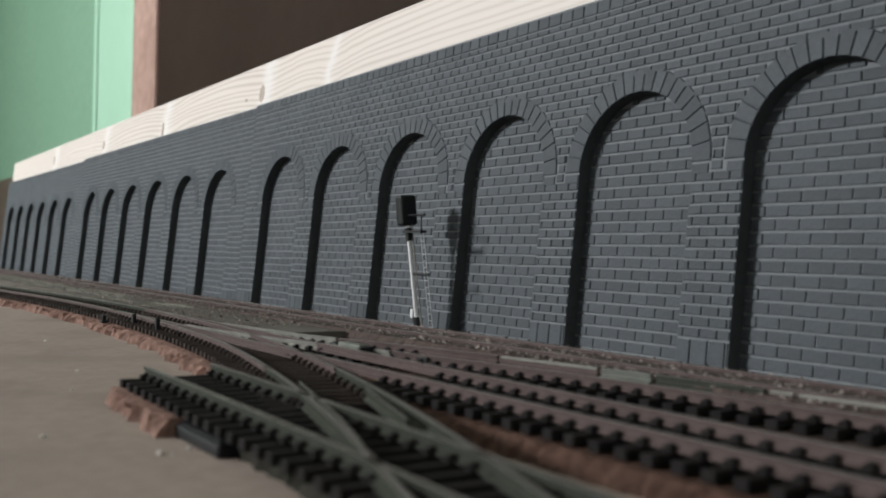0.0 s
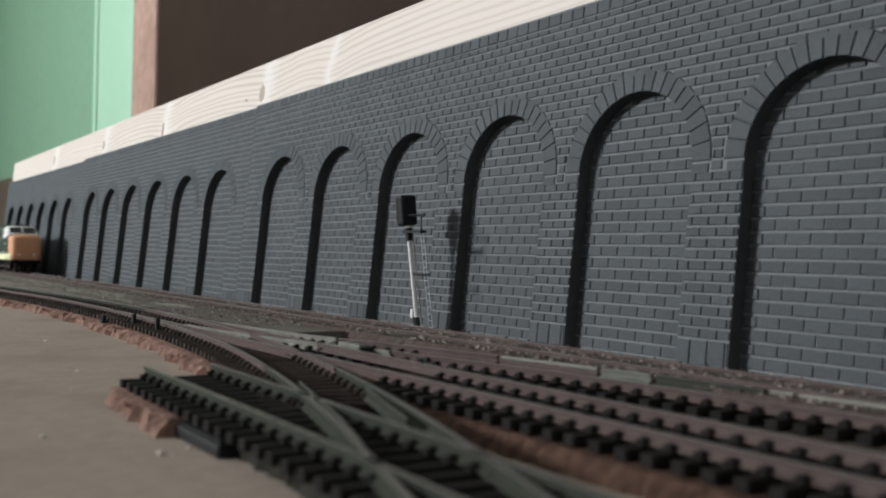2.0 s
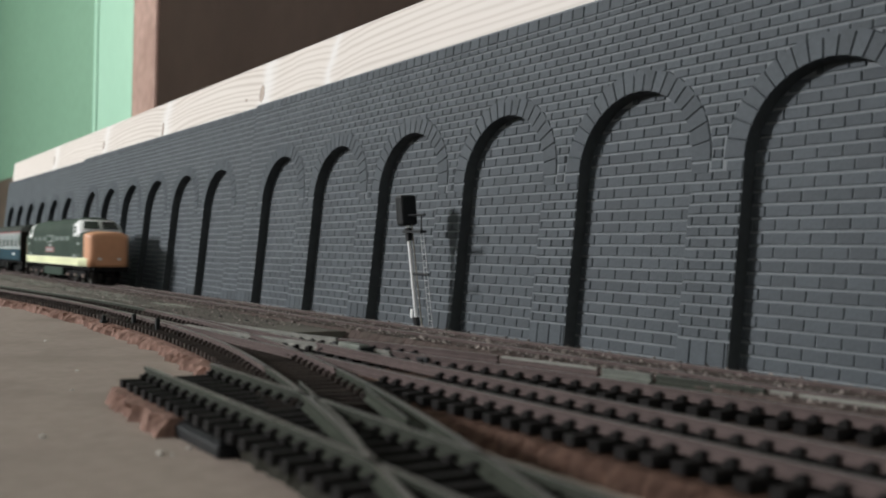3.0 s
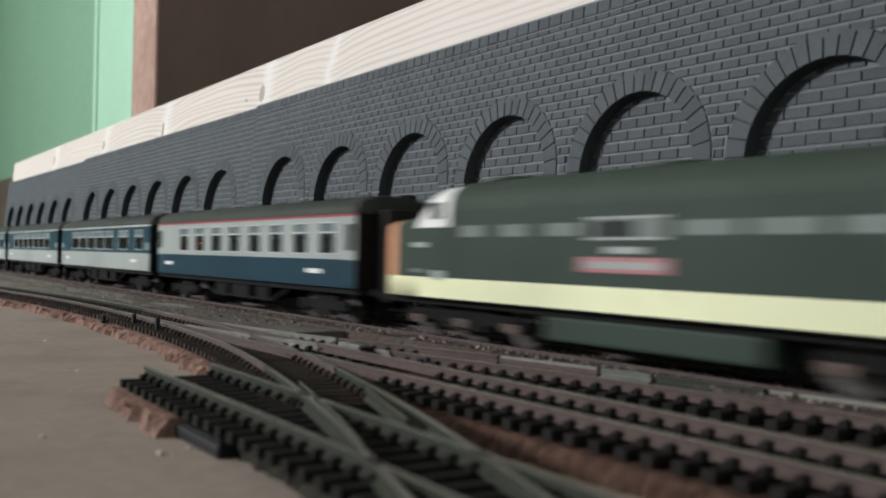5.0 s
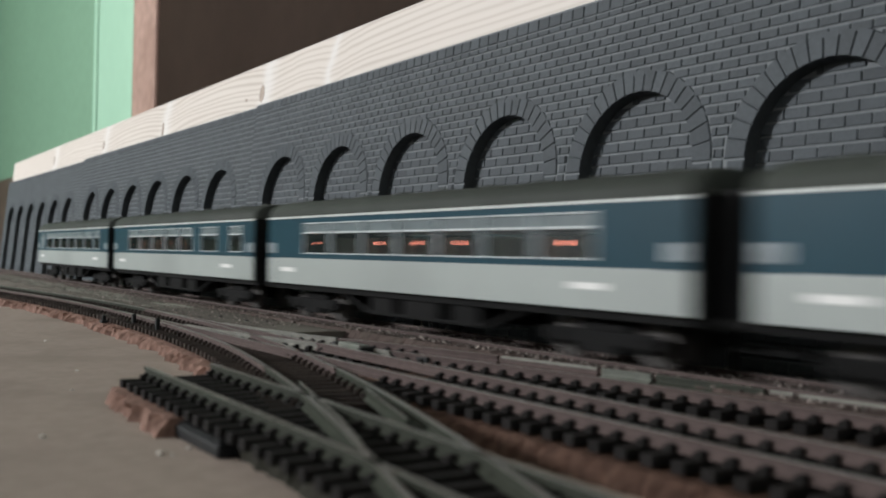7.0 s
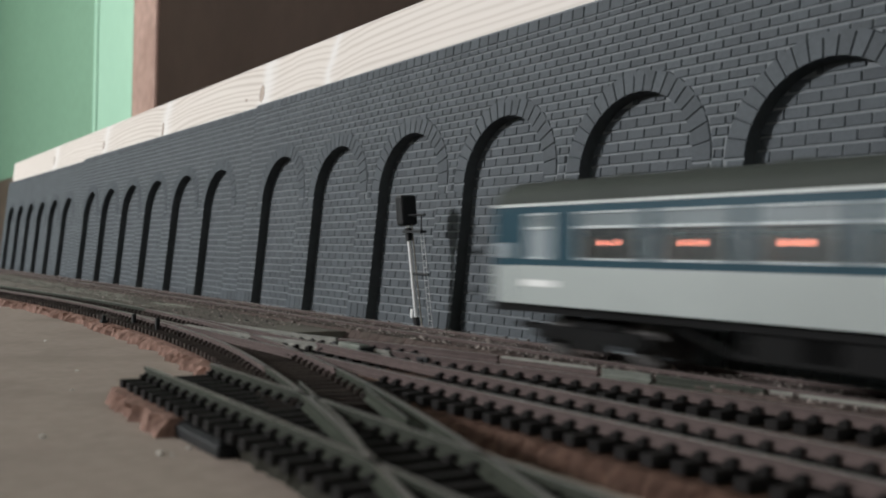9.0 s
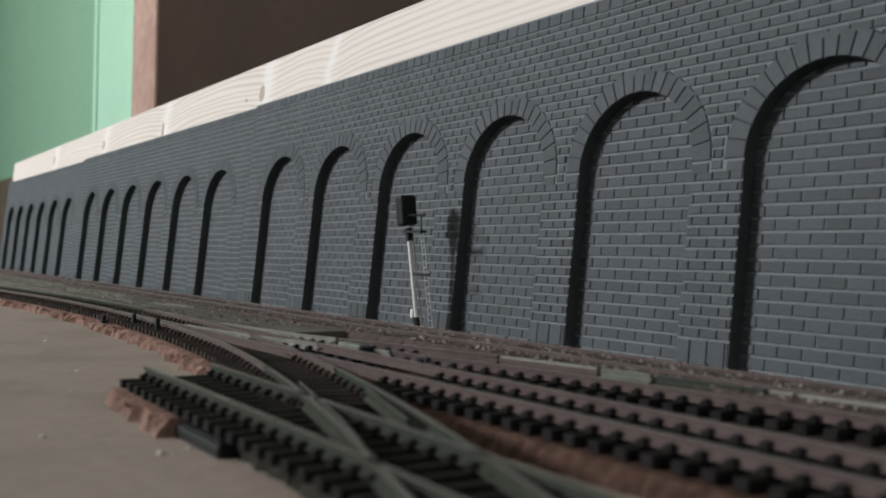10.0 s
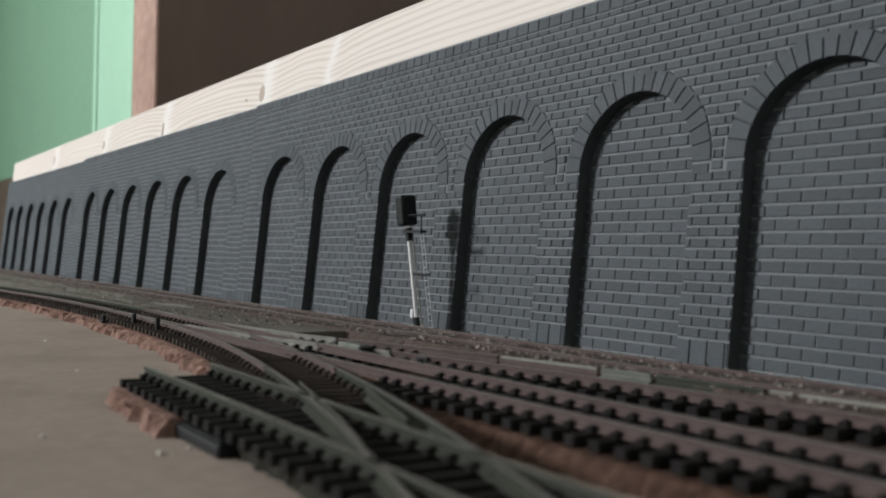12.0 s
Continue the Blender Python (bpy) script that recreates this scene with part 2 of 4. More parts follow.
def rod(bm, a, b, r, n=10, mat=0, r2=None):
    a, b = Vector(a), Vector(b)
    q = (b - a).to_track_quat("Z", "Y")
    rings = []
    for c, rr in ((a, r), (b, r if r2 is None else r2)):
        rings.append([bm.verts.new(c + q @ Vector((rr * math.cos(i * math.tau / n), rr * math.sin(i * math.tau / n), 0))) for i in range(n)])
    for i in range(n):
        bm.faces.new((rings[0][i], rings[0][(i + 1) % n], rings[1][(i + 1) % n], rings[1][i])).material_index = mat
    bm.faces.new(rings[0][::-1]).material_index = mat
    bm.faces.new(rings[1]).material_index = mat


def rodded(*a, **k):
    bm = bmesh.new()
    rod(bm, *a, **k)
    return bm


def loft(bm, sections, close_ends=True, mat=0):
    """Joins closed rings of equal count into a skin."""
    rings = [[bm.verts.new(p) for p in s] for s in sections]
    n = len(rings[0])
    for a, b in zip(rings, rings[1:]):
        for i in range(n):
            bm.faces.new((a[i], a[(i + 1) % n], b[(i + 1) % n], b[i])).material_index = mat
    if close_ends:
        bm.faces.new(rings[0][::-1]).material_index = mat
        bm.faces.new(rings[-1]).material_index = mat
    bmesh.ops.recalc_face_normals(bm, faces=bm.faces[:])


def structure(name, bm, mat, label=""):
    ob = new(name, finish(bm, name, mat))
    return tagged(ob, label, "", "", "structure")


# ---- the room ----
XA, XB, YA, YB, ZA, ZB = -3.7, 2.6, -2.65, 0.25, -0.9, 1.55
structure("floor", boxed(XA - 0.1, XB + 0.1, YA - 0.1, YB + 0.2, ZA - 0.1, ZA), M["carpet"])
structure("ceiling", boxed(XA - 0.1, XB + 0.1, YA - 0.1, YB + 0.2, ZB, ZB + 0.1), M["plaster"])
structure("wall_west", boxed(XA - 0.12, XA, YA, YB, ZA, ZB), M["wall_green"])
wall_e = bmesh.new()
box(wall_e, XB, XB + 0.12, YA, -1.8, ZA, ZB)
box(wall_e, XB, XB + 0.12, -0.9, YB, ZA, ZB)
box(wall_e, XB, XB + 0.12, -1.8, -0.9, ZA, 0.4)
box(wall_e, XB, XB + 0.12, -1.8, -0.9, 1.3, ZB)
structure("wall_east", wall_e, M["plaster"])
# Unseen opening and frame added around the fill lamp.
fill_frame = structure("window_2", boxed(XB + 0.02, XB + 0.08, -1.8, -1.75, 0.4, 1.3), M["white"], "white framed opening added for the fill lamp")
for bx in ((-0.95, -0.9, 0.4, 1.3), (-1.75, -0.95, 0.4, 0.45), (-1.75, -0.95, 1.25, 1.3)):
    part("window_frame", boxed(XB + 0.02, XB + 0.08, bx[0], bx[1], bx[2], bx[3]), M["white"], fill_frame)
wall_n = bmesh.new()
box(wall_n, XA - 0.12, -1.735, YB, YB + 0.12, ZA, ZB)
box(wall_n, 0.2, XB + 0.12, YB, YB + 0.12, ZA, ZB)
box(wall_n, -1.735, 0.2, YB, YB + 0.12, 1.25, ZB)
structure("wall_north", wall_n, M["wall_green"], "green painted room wall behind the layout")
wall_s = bmesh.new()
box(wall_s, XA - 0.12, -2.15, YA - 0.12, YA, ZA, ZB)
box(wall_s, -0.95, XB + 0.12, YA - 0.12, YA, ZA, ZB)
box(wall_s, -2.15, -0.95, YA - 0.12, YA, ZA, 0.35)
box(wall_s, -2.15, -0.95, YA - 0.12, YA, 1.48, ZB)
structure("wall_south", wall_s, M["plaster"])
win = structure("window_1", boxed(-2.15, -2.09, YA - 0.08, YA - 0.02, 0.35, 1.48), M["white"], "white framed window opening")
for bx in ((-1.01, -0.95, 0.35, 1.48), (-2.09, -1.01, 0.35, 0.41), (-2.09, -1.01, 1.42, 1.48)):
    part("window_frame", boxed(bx[0], bx[1], YA - 0.08, YA - 0.02, bx[2], bx[3]), M["white"], win)

trim = bmesh.new()
box(trim, -1.985, -1.735, YB - 0.01, YB, ZA, ZB, bevel=0.003)
structure("trim", trim, M["trim_green"], "green gloss upright trim, coloured paler for the light on it")
bead = bmesh.new()
box(bead, -2.012, -1.989, YB - 0.014, YB, ZA, ZB, bevel=0.005)
structure("trim", bead, M["trim_green"], "narrow green bead beside the trim")
structure("dado", boxed(XA, -2.05, YB - 0.02, YB, ZA, 0.235, bevel=0.002), M["dado"], "brown wooden panelling below the green wall")
door = thing("door_1", pose(0, 0, 0), "closed dark brown wooden door in bare wood frame", "door")
door["kind"] = "structure"
part("door_leaf", boxed(-1.600, 0.1, YB - 0.004, YB + 0.06, ZA, 1.15, bevel=0.003), M["dark_wood"], door)
jb = bmesh.new()
box(jb, -1.735, -1.598, YB - 0.010, YB + 0.1, ZA, 1.25, bevel=0.005)
part("door_frame", jb, M["jamb"], door, "worn bare reddish wood door frame")
part("door_frame", boxed(0.1, 0.2, YB, YB + 0.1, ZA, 1.25, bevel=0.004), M["jamb"], door)
part("door_frame", boxed(-1.592, 0.1, YB, YB + 0.1, 1.15, 1.25, bevel=0.004), M["jamb"], door)

# ---- baseboard ----
bb = structure("baseboard", boxed(-3.6, 2.55, -0.62, 0.09, BOARD - 0.018, BOARD, bevel=0.001), M["board"], "grey brown fibreboard layout baseboard")
for i, x in enumerate((-3.4, -1.9, -0.4, 0.9, 2.3)):
    for y in (-0.55, 0.03):
        part("leg", boxed(x, x + 0.045, y, y + 0.045, ZA, BOARD - 0.018), M["pine"], bb)

# ---- the arched retaining wall ----
PITCH_A, ARCH_W, SPRING, WALL_H = 0.07549, 0.0546, 0.06684, 0.1332
SECTION = 6 * PITCH_A + 0.0342
MARGIN = (SECTION - 5 * PITCH_A - ARCH_W) / 2
DEPTH, RING, COURSE, BRICK, JOINT = 0.0054, 0.0080, 0.0036, 0.0069, 0.00010
COURSE_B, BRICK_B, COPING = 0.00425, 0.0083, 0.0056
R = ARCH_W / 2
RELIEF = 0.00046         # how far a brick stands out of the mortar
GAP = 0.20               # share of a course that is open bed joint


def brick_skin(bm, x0, x1, z0, z1, y, h, rnd):
    """One brick: a worn block with a sloping upper edge over a wide bed joint."""
    dy = h * rnd.uniform(0.85, 1.12)
    j = lambda: rnd.uniform(-0.00006, 0.00006)
    bed = min((z1 - z0) * GAP, 0.0008)
    loops = []
    for side, lo, hi, out_lo, out_hi in ((0.00010, 0.00004, bed * 0.85, 0.0, 0.0), (0.00018, 0.00008, bed, 0.75, 0.6), (0.00042, 0.00030, bed + 0.00034, 1.0, 0.95)):
        loops.append([bm.verts.new(p) for p in (
            (x0 + side + j(), y - dy * out_lo, z0 + lo + j()), (x1 - side + j(), y - dy * out_lo, z0 + lo + j()),
            (x1 - side + j(), y - dy * out_hi, z1 - hi + j()), (x0 + side + j(), y - dy * out_hi, z1 - hi + j()))])
    bm.faces.new(loops[-1])
    for va, vb in zip(loops, loops[1:]):
        for i in range(4):
            bm.faces.new((va[i], va[(i + 1) % 4], vb[(i + 1) % 4], vb[i]))


def spans_front(z, z_top):
    """The stretches of wall face free of arches and their rings at a course."""
    cuts = []
    for k in range(6):
        c = MARGIN + k * PITCH_A + R
        if z <= SPRING - 0.0040:
            cuts.append((c - R, c + R))
        elif z <= SPRING:
            cuts.append((c - R - RING, c + R + RING))
        else:
            d = max(0.0, z + 0.35 * COURSE - SPRING)
            ro = R + RING + 0.0005
            if d < ro:
                w = math.sqrt(ro * ro - d * d)
                cuts.append((c - w, c + w))
    out, x = [], 0.0
    for a, b in cuts:
        if a > x:
            out.append((x, a))
        x = max(x, b)
    if x < SECTION:
        out.append((x, SECTION))
    return out


def build_section():
    rnd = random.Random(5)
    w = thing("retaining_wall", pose(0, 0, 0), "dark slate grey brick retaining wall with six blind arches", "wall", "retaining wall sections")
    # face slab with six openings
    bm = bmesh.new()
    n = 20

    def quad(pts, mat=0):
        bm.faces.new([bm.verts.new(p) for p in pts]).material_index = mat

    edges = [0.0]
    for k in range(6):
        c = MARGIN + k * PITCH_A + R
        quad(((edges[-1], 0, -0.004), (c - R, 0, -0.004), (c - R, 0, WALL_H), (edges[-1], 0, WALL_H)))
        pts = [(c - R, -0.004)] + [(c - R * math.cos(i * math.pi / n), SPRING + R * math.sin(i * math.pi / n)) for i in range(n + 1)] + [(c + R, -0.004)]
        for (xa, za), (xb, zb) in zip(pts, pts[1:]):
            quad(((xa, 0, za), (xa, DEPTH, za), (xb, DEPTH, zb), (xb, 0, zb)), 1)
            if xb - xa > 1e-6:
                quad(((xa, 0, za), (xb, 0, zb), (xb, 0, WALL_H), (xa, 0, WALL_H)))
        edges.append(c + R)
    quad(((edges[-1], 0, -0.004), (SECTION, 0, -0.004), (SECTION, 0, WALL_H), (edges[-1], 0, WALL_H)))
    quad(((0, 0, WALL_H), (SECTION, 0, WALL_H), (SECTION, DEPTH, WALL_H), (0, DEPTH, WALL_H)))
    quad(((0, DEPTH, -0.004), (0, 0, -0.004), (0, 0, WALL_H), (0, DEPTH, WALL_H)))
    quad(((SECTION, 0, -0.004), (SECTION, DEPTH, -0.004), (SECTION, DEPTH, WALL_H), (SECTION, 0, WALL_H)))
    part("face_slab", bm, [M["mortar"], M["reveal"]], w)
    backing = part("backing_panel", boxed(0.0005, SECTION - 0.0005, DEPTH, DEPTH + 0.002, -0.004, WALL_H - 0.0005), M["mortar"], w)
    # bricks of the face
    whole = bmesh.new()
    brick_skin(whole, -BRICK / 2 + JOINT / 2, BRICK / 2 - JOINT / 2, JOINT / 2, COURSE - JOINT / 2, 0, RELIEF, rnd)
    whole_me = finish(whole, "brick", M["brick"])
    whole_b = bmesh.new()
    brick_skin(whole_b, -BRICK_B / 2 + JOINT / 2, BRICK_B / 2 - JOINT / 2, JOINT / 2, COURSE_B - JOINT / 2, 0, RELIEF, rnd)
    whole_b = finish(whole_b, "brick", M["brick"])
    rest, rest_back = bmesh.new(), bmesh.new()
    singles = []
    top = WALL_H - COPING
    plinth = 0.0098
    for r in range(-1, int((top - plinth) / COURSE) + 1):
        z0, z1 = plinth + r * COURSE, min(top, plinth + (r + 1) * COURSE)
        if r < 0:
            z0 = 0.0005
        if z1 - z0 < 0.0012:
            continue
        off = (r % 2) * BRICK / 2
        for a, b in spans_front((z0 + z1) / 2, z1):
            x = math.floor((a - off) / BRICK) * BRICK + off
            while x < b:
                xa, xb = max(a, x), min(b, x + BRICK)
                if xb - xa > 0.0008:
                    if xb - xa > BRICK * 0.999 and r >= 0 and z1 - z0 > COURSE * 0.99 and xa > 0.20 and len(singles) < 300:
                        singles.append(((xa + xb) / 2, 0.0, z0, w, whole_me))
                    else:
                        brick_skin(rest, xa + JOINT / 2, xb - JOINT / 2, z0 + JOINT / 2, z1 - JOINT / 2, 0, RELIEF, rnd)
                x += BRICK
    # coping course of square blocks
    x = 0.0
    while x < SECTION - 0.002:
        wd = 0.0069 * rnd.uniform(0.92, 1.08)
        brick_skin(rest, x + JOINT / 2, min(SECTION, x + wd) - JOINT / 2, top + JOINT / 2, WALL_H - 0.0001, 0, 0.0005, rnd)
        x += wd
    # bricks of the blind arches
    n_back = 0
    for r in range(int((SPRING + R) / COURSE_B) + 1):
        z0, z1 = r * COURSE_B - 0.0023, (r + 1) * COURSE_B - 0.0023
        for k in reversed(range(6)):
            c = MARGIN + k * PITCH_A + R
            d = max(0.0, (z0 + z1) / 2 - SPRING)
            if d >= R:
                continue
            hw = math.sqrt(R * R - d * d) + 0.0015
            off2 = (r % 2) * BRICK_B / 2 + 0.0035
            x = math.floor((c - hw - off2) / BRICK_B) * BRICK_B + off2
            while x < c + hw:
                xa, xb = max(c - hw, x), min(c + hw, x + BRICK_B)
                if xb - xa > 0.0016:
                    if xb - xa > BRICK_B * 0.999 and k >= 3 and n_back < 300:
                        n_back += 1
                        singles.append(((xa + xb) / 2, DEPTH, z0, backing, whole_b))
                    else:
                        brick_skin(rest_back, xa + JOINT / 2, xb - JOINT / 2, z0 + JOINT / 2, z1 - JOINT / 2, DEPTH, RELIEF, rnd)
                x += BRICK_B
    tagged(part("brickwork", rest, M["bricks"], w), kind="stuff")
    tagged(part("brickwork", rest_back, M["bricks"], backing), kind="stuff")
    # arch rings of narrow stones, with long stones at the springing
    for k in range(6):
        c = MARGIN + k * PITCH_A + R
        bm = bmesh.new()
        cuts = [-0.15, 0.0, 0.19, 0.38, 0.55, 0.71] + [0.71 + (math.pi - 1.42) * q / 11 for q in range(1, 11)] + [math.pi - a for a in (0.71, 0.55, 0.38, 0.19, 0.0, -0.15)]
        for a0, a1 in zip(cuts, cuts[1:]):
            a0, a1 = a0 + 0.001, a1 - 0.001
            ro = R + RING * rnd.uniform(0.99, 1.01)
            if a0 < 0 or a1 > math.pi:
                # long stones below the springing
                sx = -1 if a0 < 1 else 1
                zt = R * math.sin(a1 if sx < 0 else a0)
                zb = R * math.sin(a0 if sx < 0 else a1)
                xi, xo = c + sx * R, c + sx * (R + RING * rnd.uniform(0.8, 1.0))
                xa, xb = min(xi, xo), max(xi, xo)
                brick_skin(bm, xa, xb, SPRING + zb, SPRING + zt, 0, 0.0005, rnd)
                continue
            y = -0.00050 * rnd.uniform(0.95, 1.1)
            rim, top = [], []
            for rr, aa in ((R, a0), (R, a1), (ro, a1), (ro, a0)):
                rim.append(bm.verts.new((c - rr * math.cos(aa), 0, SPRING + rr * math.sin(aa))))
            for rr, aa in ((R + 0.0001, a0 + 0.011), (R + 0.0001, a1 - 0.011), (ro - 0.0004, a1 - 0.009), (ro - 0.0004, a0 + 0.009)):
                top.append(bm.verts.new((c - rr * math.cos(aa), y, SPRING + rr * math.sin(aa))))
            bm.faces.new(top)
            for q in range(4):
                bm.faces.new((rim[q], rim[(q + 1) % 4], top[(q + 1) % 4], top[q]))
        part("arch_ring", bm, M["bricks"], w, "ring of narrow slate grey arch stones")
    return w, whole_me, singles


first, whole_me, singles = build_section()
WALL_X = (-0.594, -1.081, -1.568, -0.107)


SETTLED = {-0.594: (0.0003, 0.0), -1.081: (0.0006, 0.17), -1.568: (0.0003, 0.2), -0.107: (0.0003, 0.0)}


def wall_pose(x):
    """Each section stands a little lower or tilted against its neighbour."""
    dz, tilt = SETTLED[x]
    return pose(x, 0, dz, -LEAN, tilt)


fill = bmesh.new()
rnd = random.Random(8)
for x, y, z, owner, me in singles:
    bl, co = (BRICK, COURSE) if y == 0 else (BRICK_B, COURSE_B)
    brick_skin(fill, x - bl / 2 + JOINT / 2, x + bl / 2 - JOINT / 2, z + JOINT / 2, z + co - JOINT / 2, y, RELIEF, rnd)
fill_me = finish(fill, "brickwork", M["bricks"])
for x in WALL_X[1:]:
    section = copy_thing(first, wall_pose(x))
    courses = new("brickwork", fill_me)
    courses.parent = section
    courses["kind"] = "stuff"
first.matrix_basis = wall_pose(WALL_X[0])

# the pine board behind the wall
board_th = thing("pine_board", pose(0, 0, 0, -LEAN), "pale sawn pine board with knots behind the wall", "board")
pb = bmesh.new()
box(pb, -1.605, 0.42, 0.0098, 0.028, -0.004, 0.1680, bevel=0.0008)
part("plank", pb, M["pine"], board_th)

for kx, ks, kw, kh in ((-0.6125, 0.1465, 0.0042, 0.0062), (-0.6405, 0.1452, 0.0024, 0.0012), (-1.045, 0.1480, 0.004, 0.005), (-0.836, 0.1430, 0.0028, 0.0075), (-1.30, 0.150, 0.004, 0.006)):
    kb = bmesh.new()
    ring = [kb.verts.new((kx + kw * math.cos(a * math.tau / 14), 0.0096, ks + kh * math.sin(a * math.tau / 14))) for a in range(14)]
    back = [kb.verts.new((v.co.x, 0.0102, v.co.z)) for v in ring]
    kb.faces.new(ring)
    for q in range(14):
        kb.faces.new((ring[q], ring[(q + 1) % 14], back[(q + 1) % 14], back[q]))
    bmesh.ops.recalc_face_normals(kb, faces=kb.faces[:])
    part("knot", kb, M["knot"], board_th, "small brown knot")

# ---- tracks ----


def smooth_path(pts, step=0.004):
    """Points about every step along a rounded curve through the given corners."""
    p = [Vector((*q, 0)) for q in pts]
    p = [2 * p[0] - p[1]] + p + [2 * p[-1] - p[-2]]
    out = []
    for i in range(1, len(p) - 2):
        a, b, c, d = p[i - 1:i + 3]
        n = max(2, int((c - b).length / step))
        for k in range(n):
            t = k / n
            out.append(0.5 * ((2 * b) + (c - a) * t + (2 * a - 5 * b + 4 * c - d) * t * t + (3 * b - a - 3 * c + d) * t ** 3))
    out.append(p[-2])
    return out


PROFILE = [(-0.00115, 0.0), (0.00115, 0.0), (0.00115, 0.0004), (0.0003, 0.0008), (0.0003, 0.0016), (0.0006, 0.0018), (0.0006, 0.0025), (-0.0006, 0.0025), (-0.0006, 0.0018), (-0.0003, 0.0016), (-0.0003, 0.0008), (-0.00115, 0.0004)]


def rail_mesh(path, offset, z=RAIL - 0.0025, head=False, slim=1.0):
    bm = bmesh.new()
    rings = []
    for i, p in enumerate(path):
        t = (path[min(i + 1, len(path) - 1)] - path[max(i - 1, 0)]).normalized()
        s = Vector((-t.y, t.x, 0))
        rings.append([bm.verts.new(p + s * (offset + u * slim) + Vector((0, 0, z + v))) for u, v in PROFILE])
    n = len(PROFILE)
    for a, b in zip(rings, rings[1:]):
        for i in range(n):
            f = bm.faces.new((a[i], a[(i + 1) % n], b[(i + 1) % n], b[i]))
            f.material_index = 1 if i == 6 or head and i in (5, 7) else 0
    bm.faces.new(rings[0])
    bm.faces.new(rings[-1])
    bmesh.ops.recalc_face_normals(bm, faces=bm.faces[:])
    return bm


def sleeper_mesh(mat, far_end=0.0150):
    bm = bmesh.new()
    box(bm, -0.0014, 0.0014, -0.0150, far_end, -0.0020, 0.0, bevel=0.0002)
    for g in (-0.00825, 0.00825):
        if g > far_end:
            continue
        for s in (-1, 1):
            y = g + s * 0.0013
            box(bm, -0.0009, 0.0009, y - 0.0009, y + 0.0009, -0.0001, 0.0009)
            box(bm, -0.0005, 0.0005, y - 0.0004 - s * 0.0003, y + 0.0004 - s * 0.0003, 0.0008, 0.0013)
    return finish(bm, "sleeper", mat)


SLEEPERS = {k: sleeper_mesh(M[k]) for k in ("sleeper", "sleeper_brown", "sleeper_dusty")}
SLEEPERS["half_buried"] = sleeper_mesh(M["sleeper"], 0.0030)


def track(label, pts, rail_mats, sleeper_kind="sleeper", pitch=0.0062, skip=(), rails=(0.00825, -0.00825), singly=(-1.0, 0.3), buried=9.0, dusty=-9.0):
    path = smooth_path(pts)
    th = thing("railway_track", pose(0, 0, 0), label, "track", "model railway tracks")
    for o, rail_mat in zip(rails, rail_mats):
        if isinstance(rail_mat, str):
            part("rail", rail_mesh(path, o), [M[rail_mat], M["rail_top"]], th)
            continue
        # lengths of rail with open joints between them
        mats, joints = rail_mat[0::2], (-9.0, *rail_mat[1::2], 9.0)
        for mat, lo, hi in zip(mats, joints, joints[1:]):
            run_of = [p for p in path if lo + 0.0010 < p.x < hi - 0.0004]
            for joint, end in ((lo + 0.0010, 0), (hi - 0.0004, -1)):
                k = next((i for i, (a, b) in enumerate(zip(path, path[1:])) if a.x <= joint < b.x), None)
                if k is not None:
                    a, b = path[k], path[k + 1]
                    cut = a.lerp(b, (joint - a.x) / (b.x - a.x))
                    run_of.insert(0 if end == 0 else len(run_of), cut)
            bright = mat == "bright_head"
            part("rail", rail_mesh(run_of, o, head=bright), [M["rail_pink"], M["rail_pale"]] if bright else [M[mat], M["rail_top"]], th)
    rnd = random.Random(len(path))
    run, nxt = 0.0, 0.003
    far = bmesh.new()
    for a, b in zip(path, path[1:]):
        d = (b - a).length
        while nxt < run + d:
            p = a.lerp(b, (nxt - run) / d)
            if any(lo < p.x < hi for lo, hi in skip):
                pass
            elif not singly[0] < p.x < singly[1]:
                vs = box(far, -0.0014, 0.0014, -0.0150, 0.0150, -0.0020, 0.0)
                turn = pose(p.x, p.y, RAIL - 0.0025, 0, 0, math.degrees(math.atan2(b.y - a.y, b.x - a.x)))
                for v in vs:
                    v.co = turn @ v.co
            else:
                s = new("sleeper", SLEEPERS["half_buried" if p.x > buried else "sleeper_dusty" if p.x < dusty else sleeper_kind])
                s.parent = th
                s.matrix_basis = pose(p.x, p.y, RAIL - 0.0025, 0, 0, math.degrees(math.atan2(b.y - a.y, b.x - a.x)) + rnd.uniform(-1.2, 1.2))
            nxt += pitch
        run += d
    if far.verts:
        tagged(part("sleepers", far, M[sleeper_kind], th), kind="stuff")
    return th


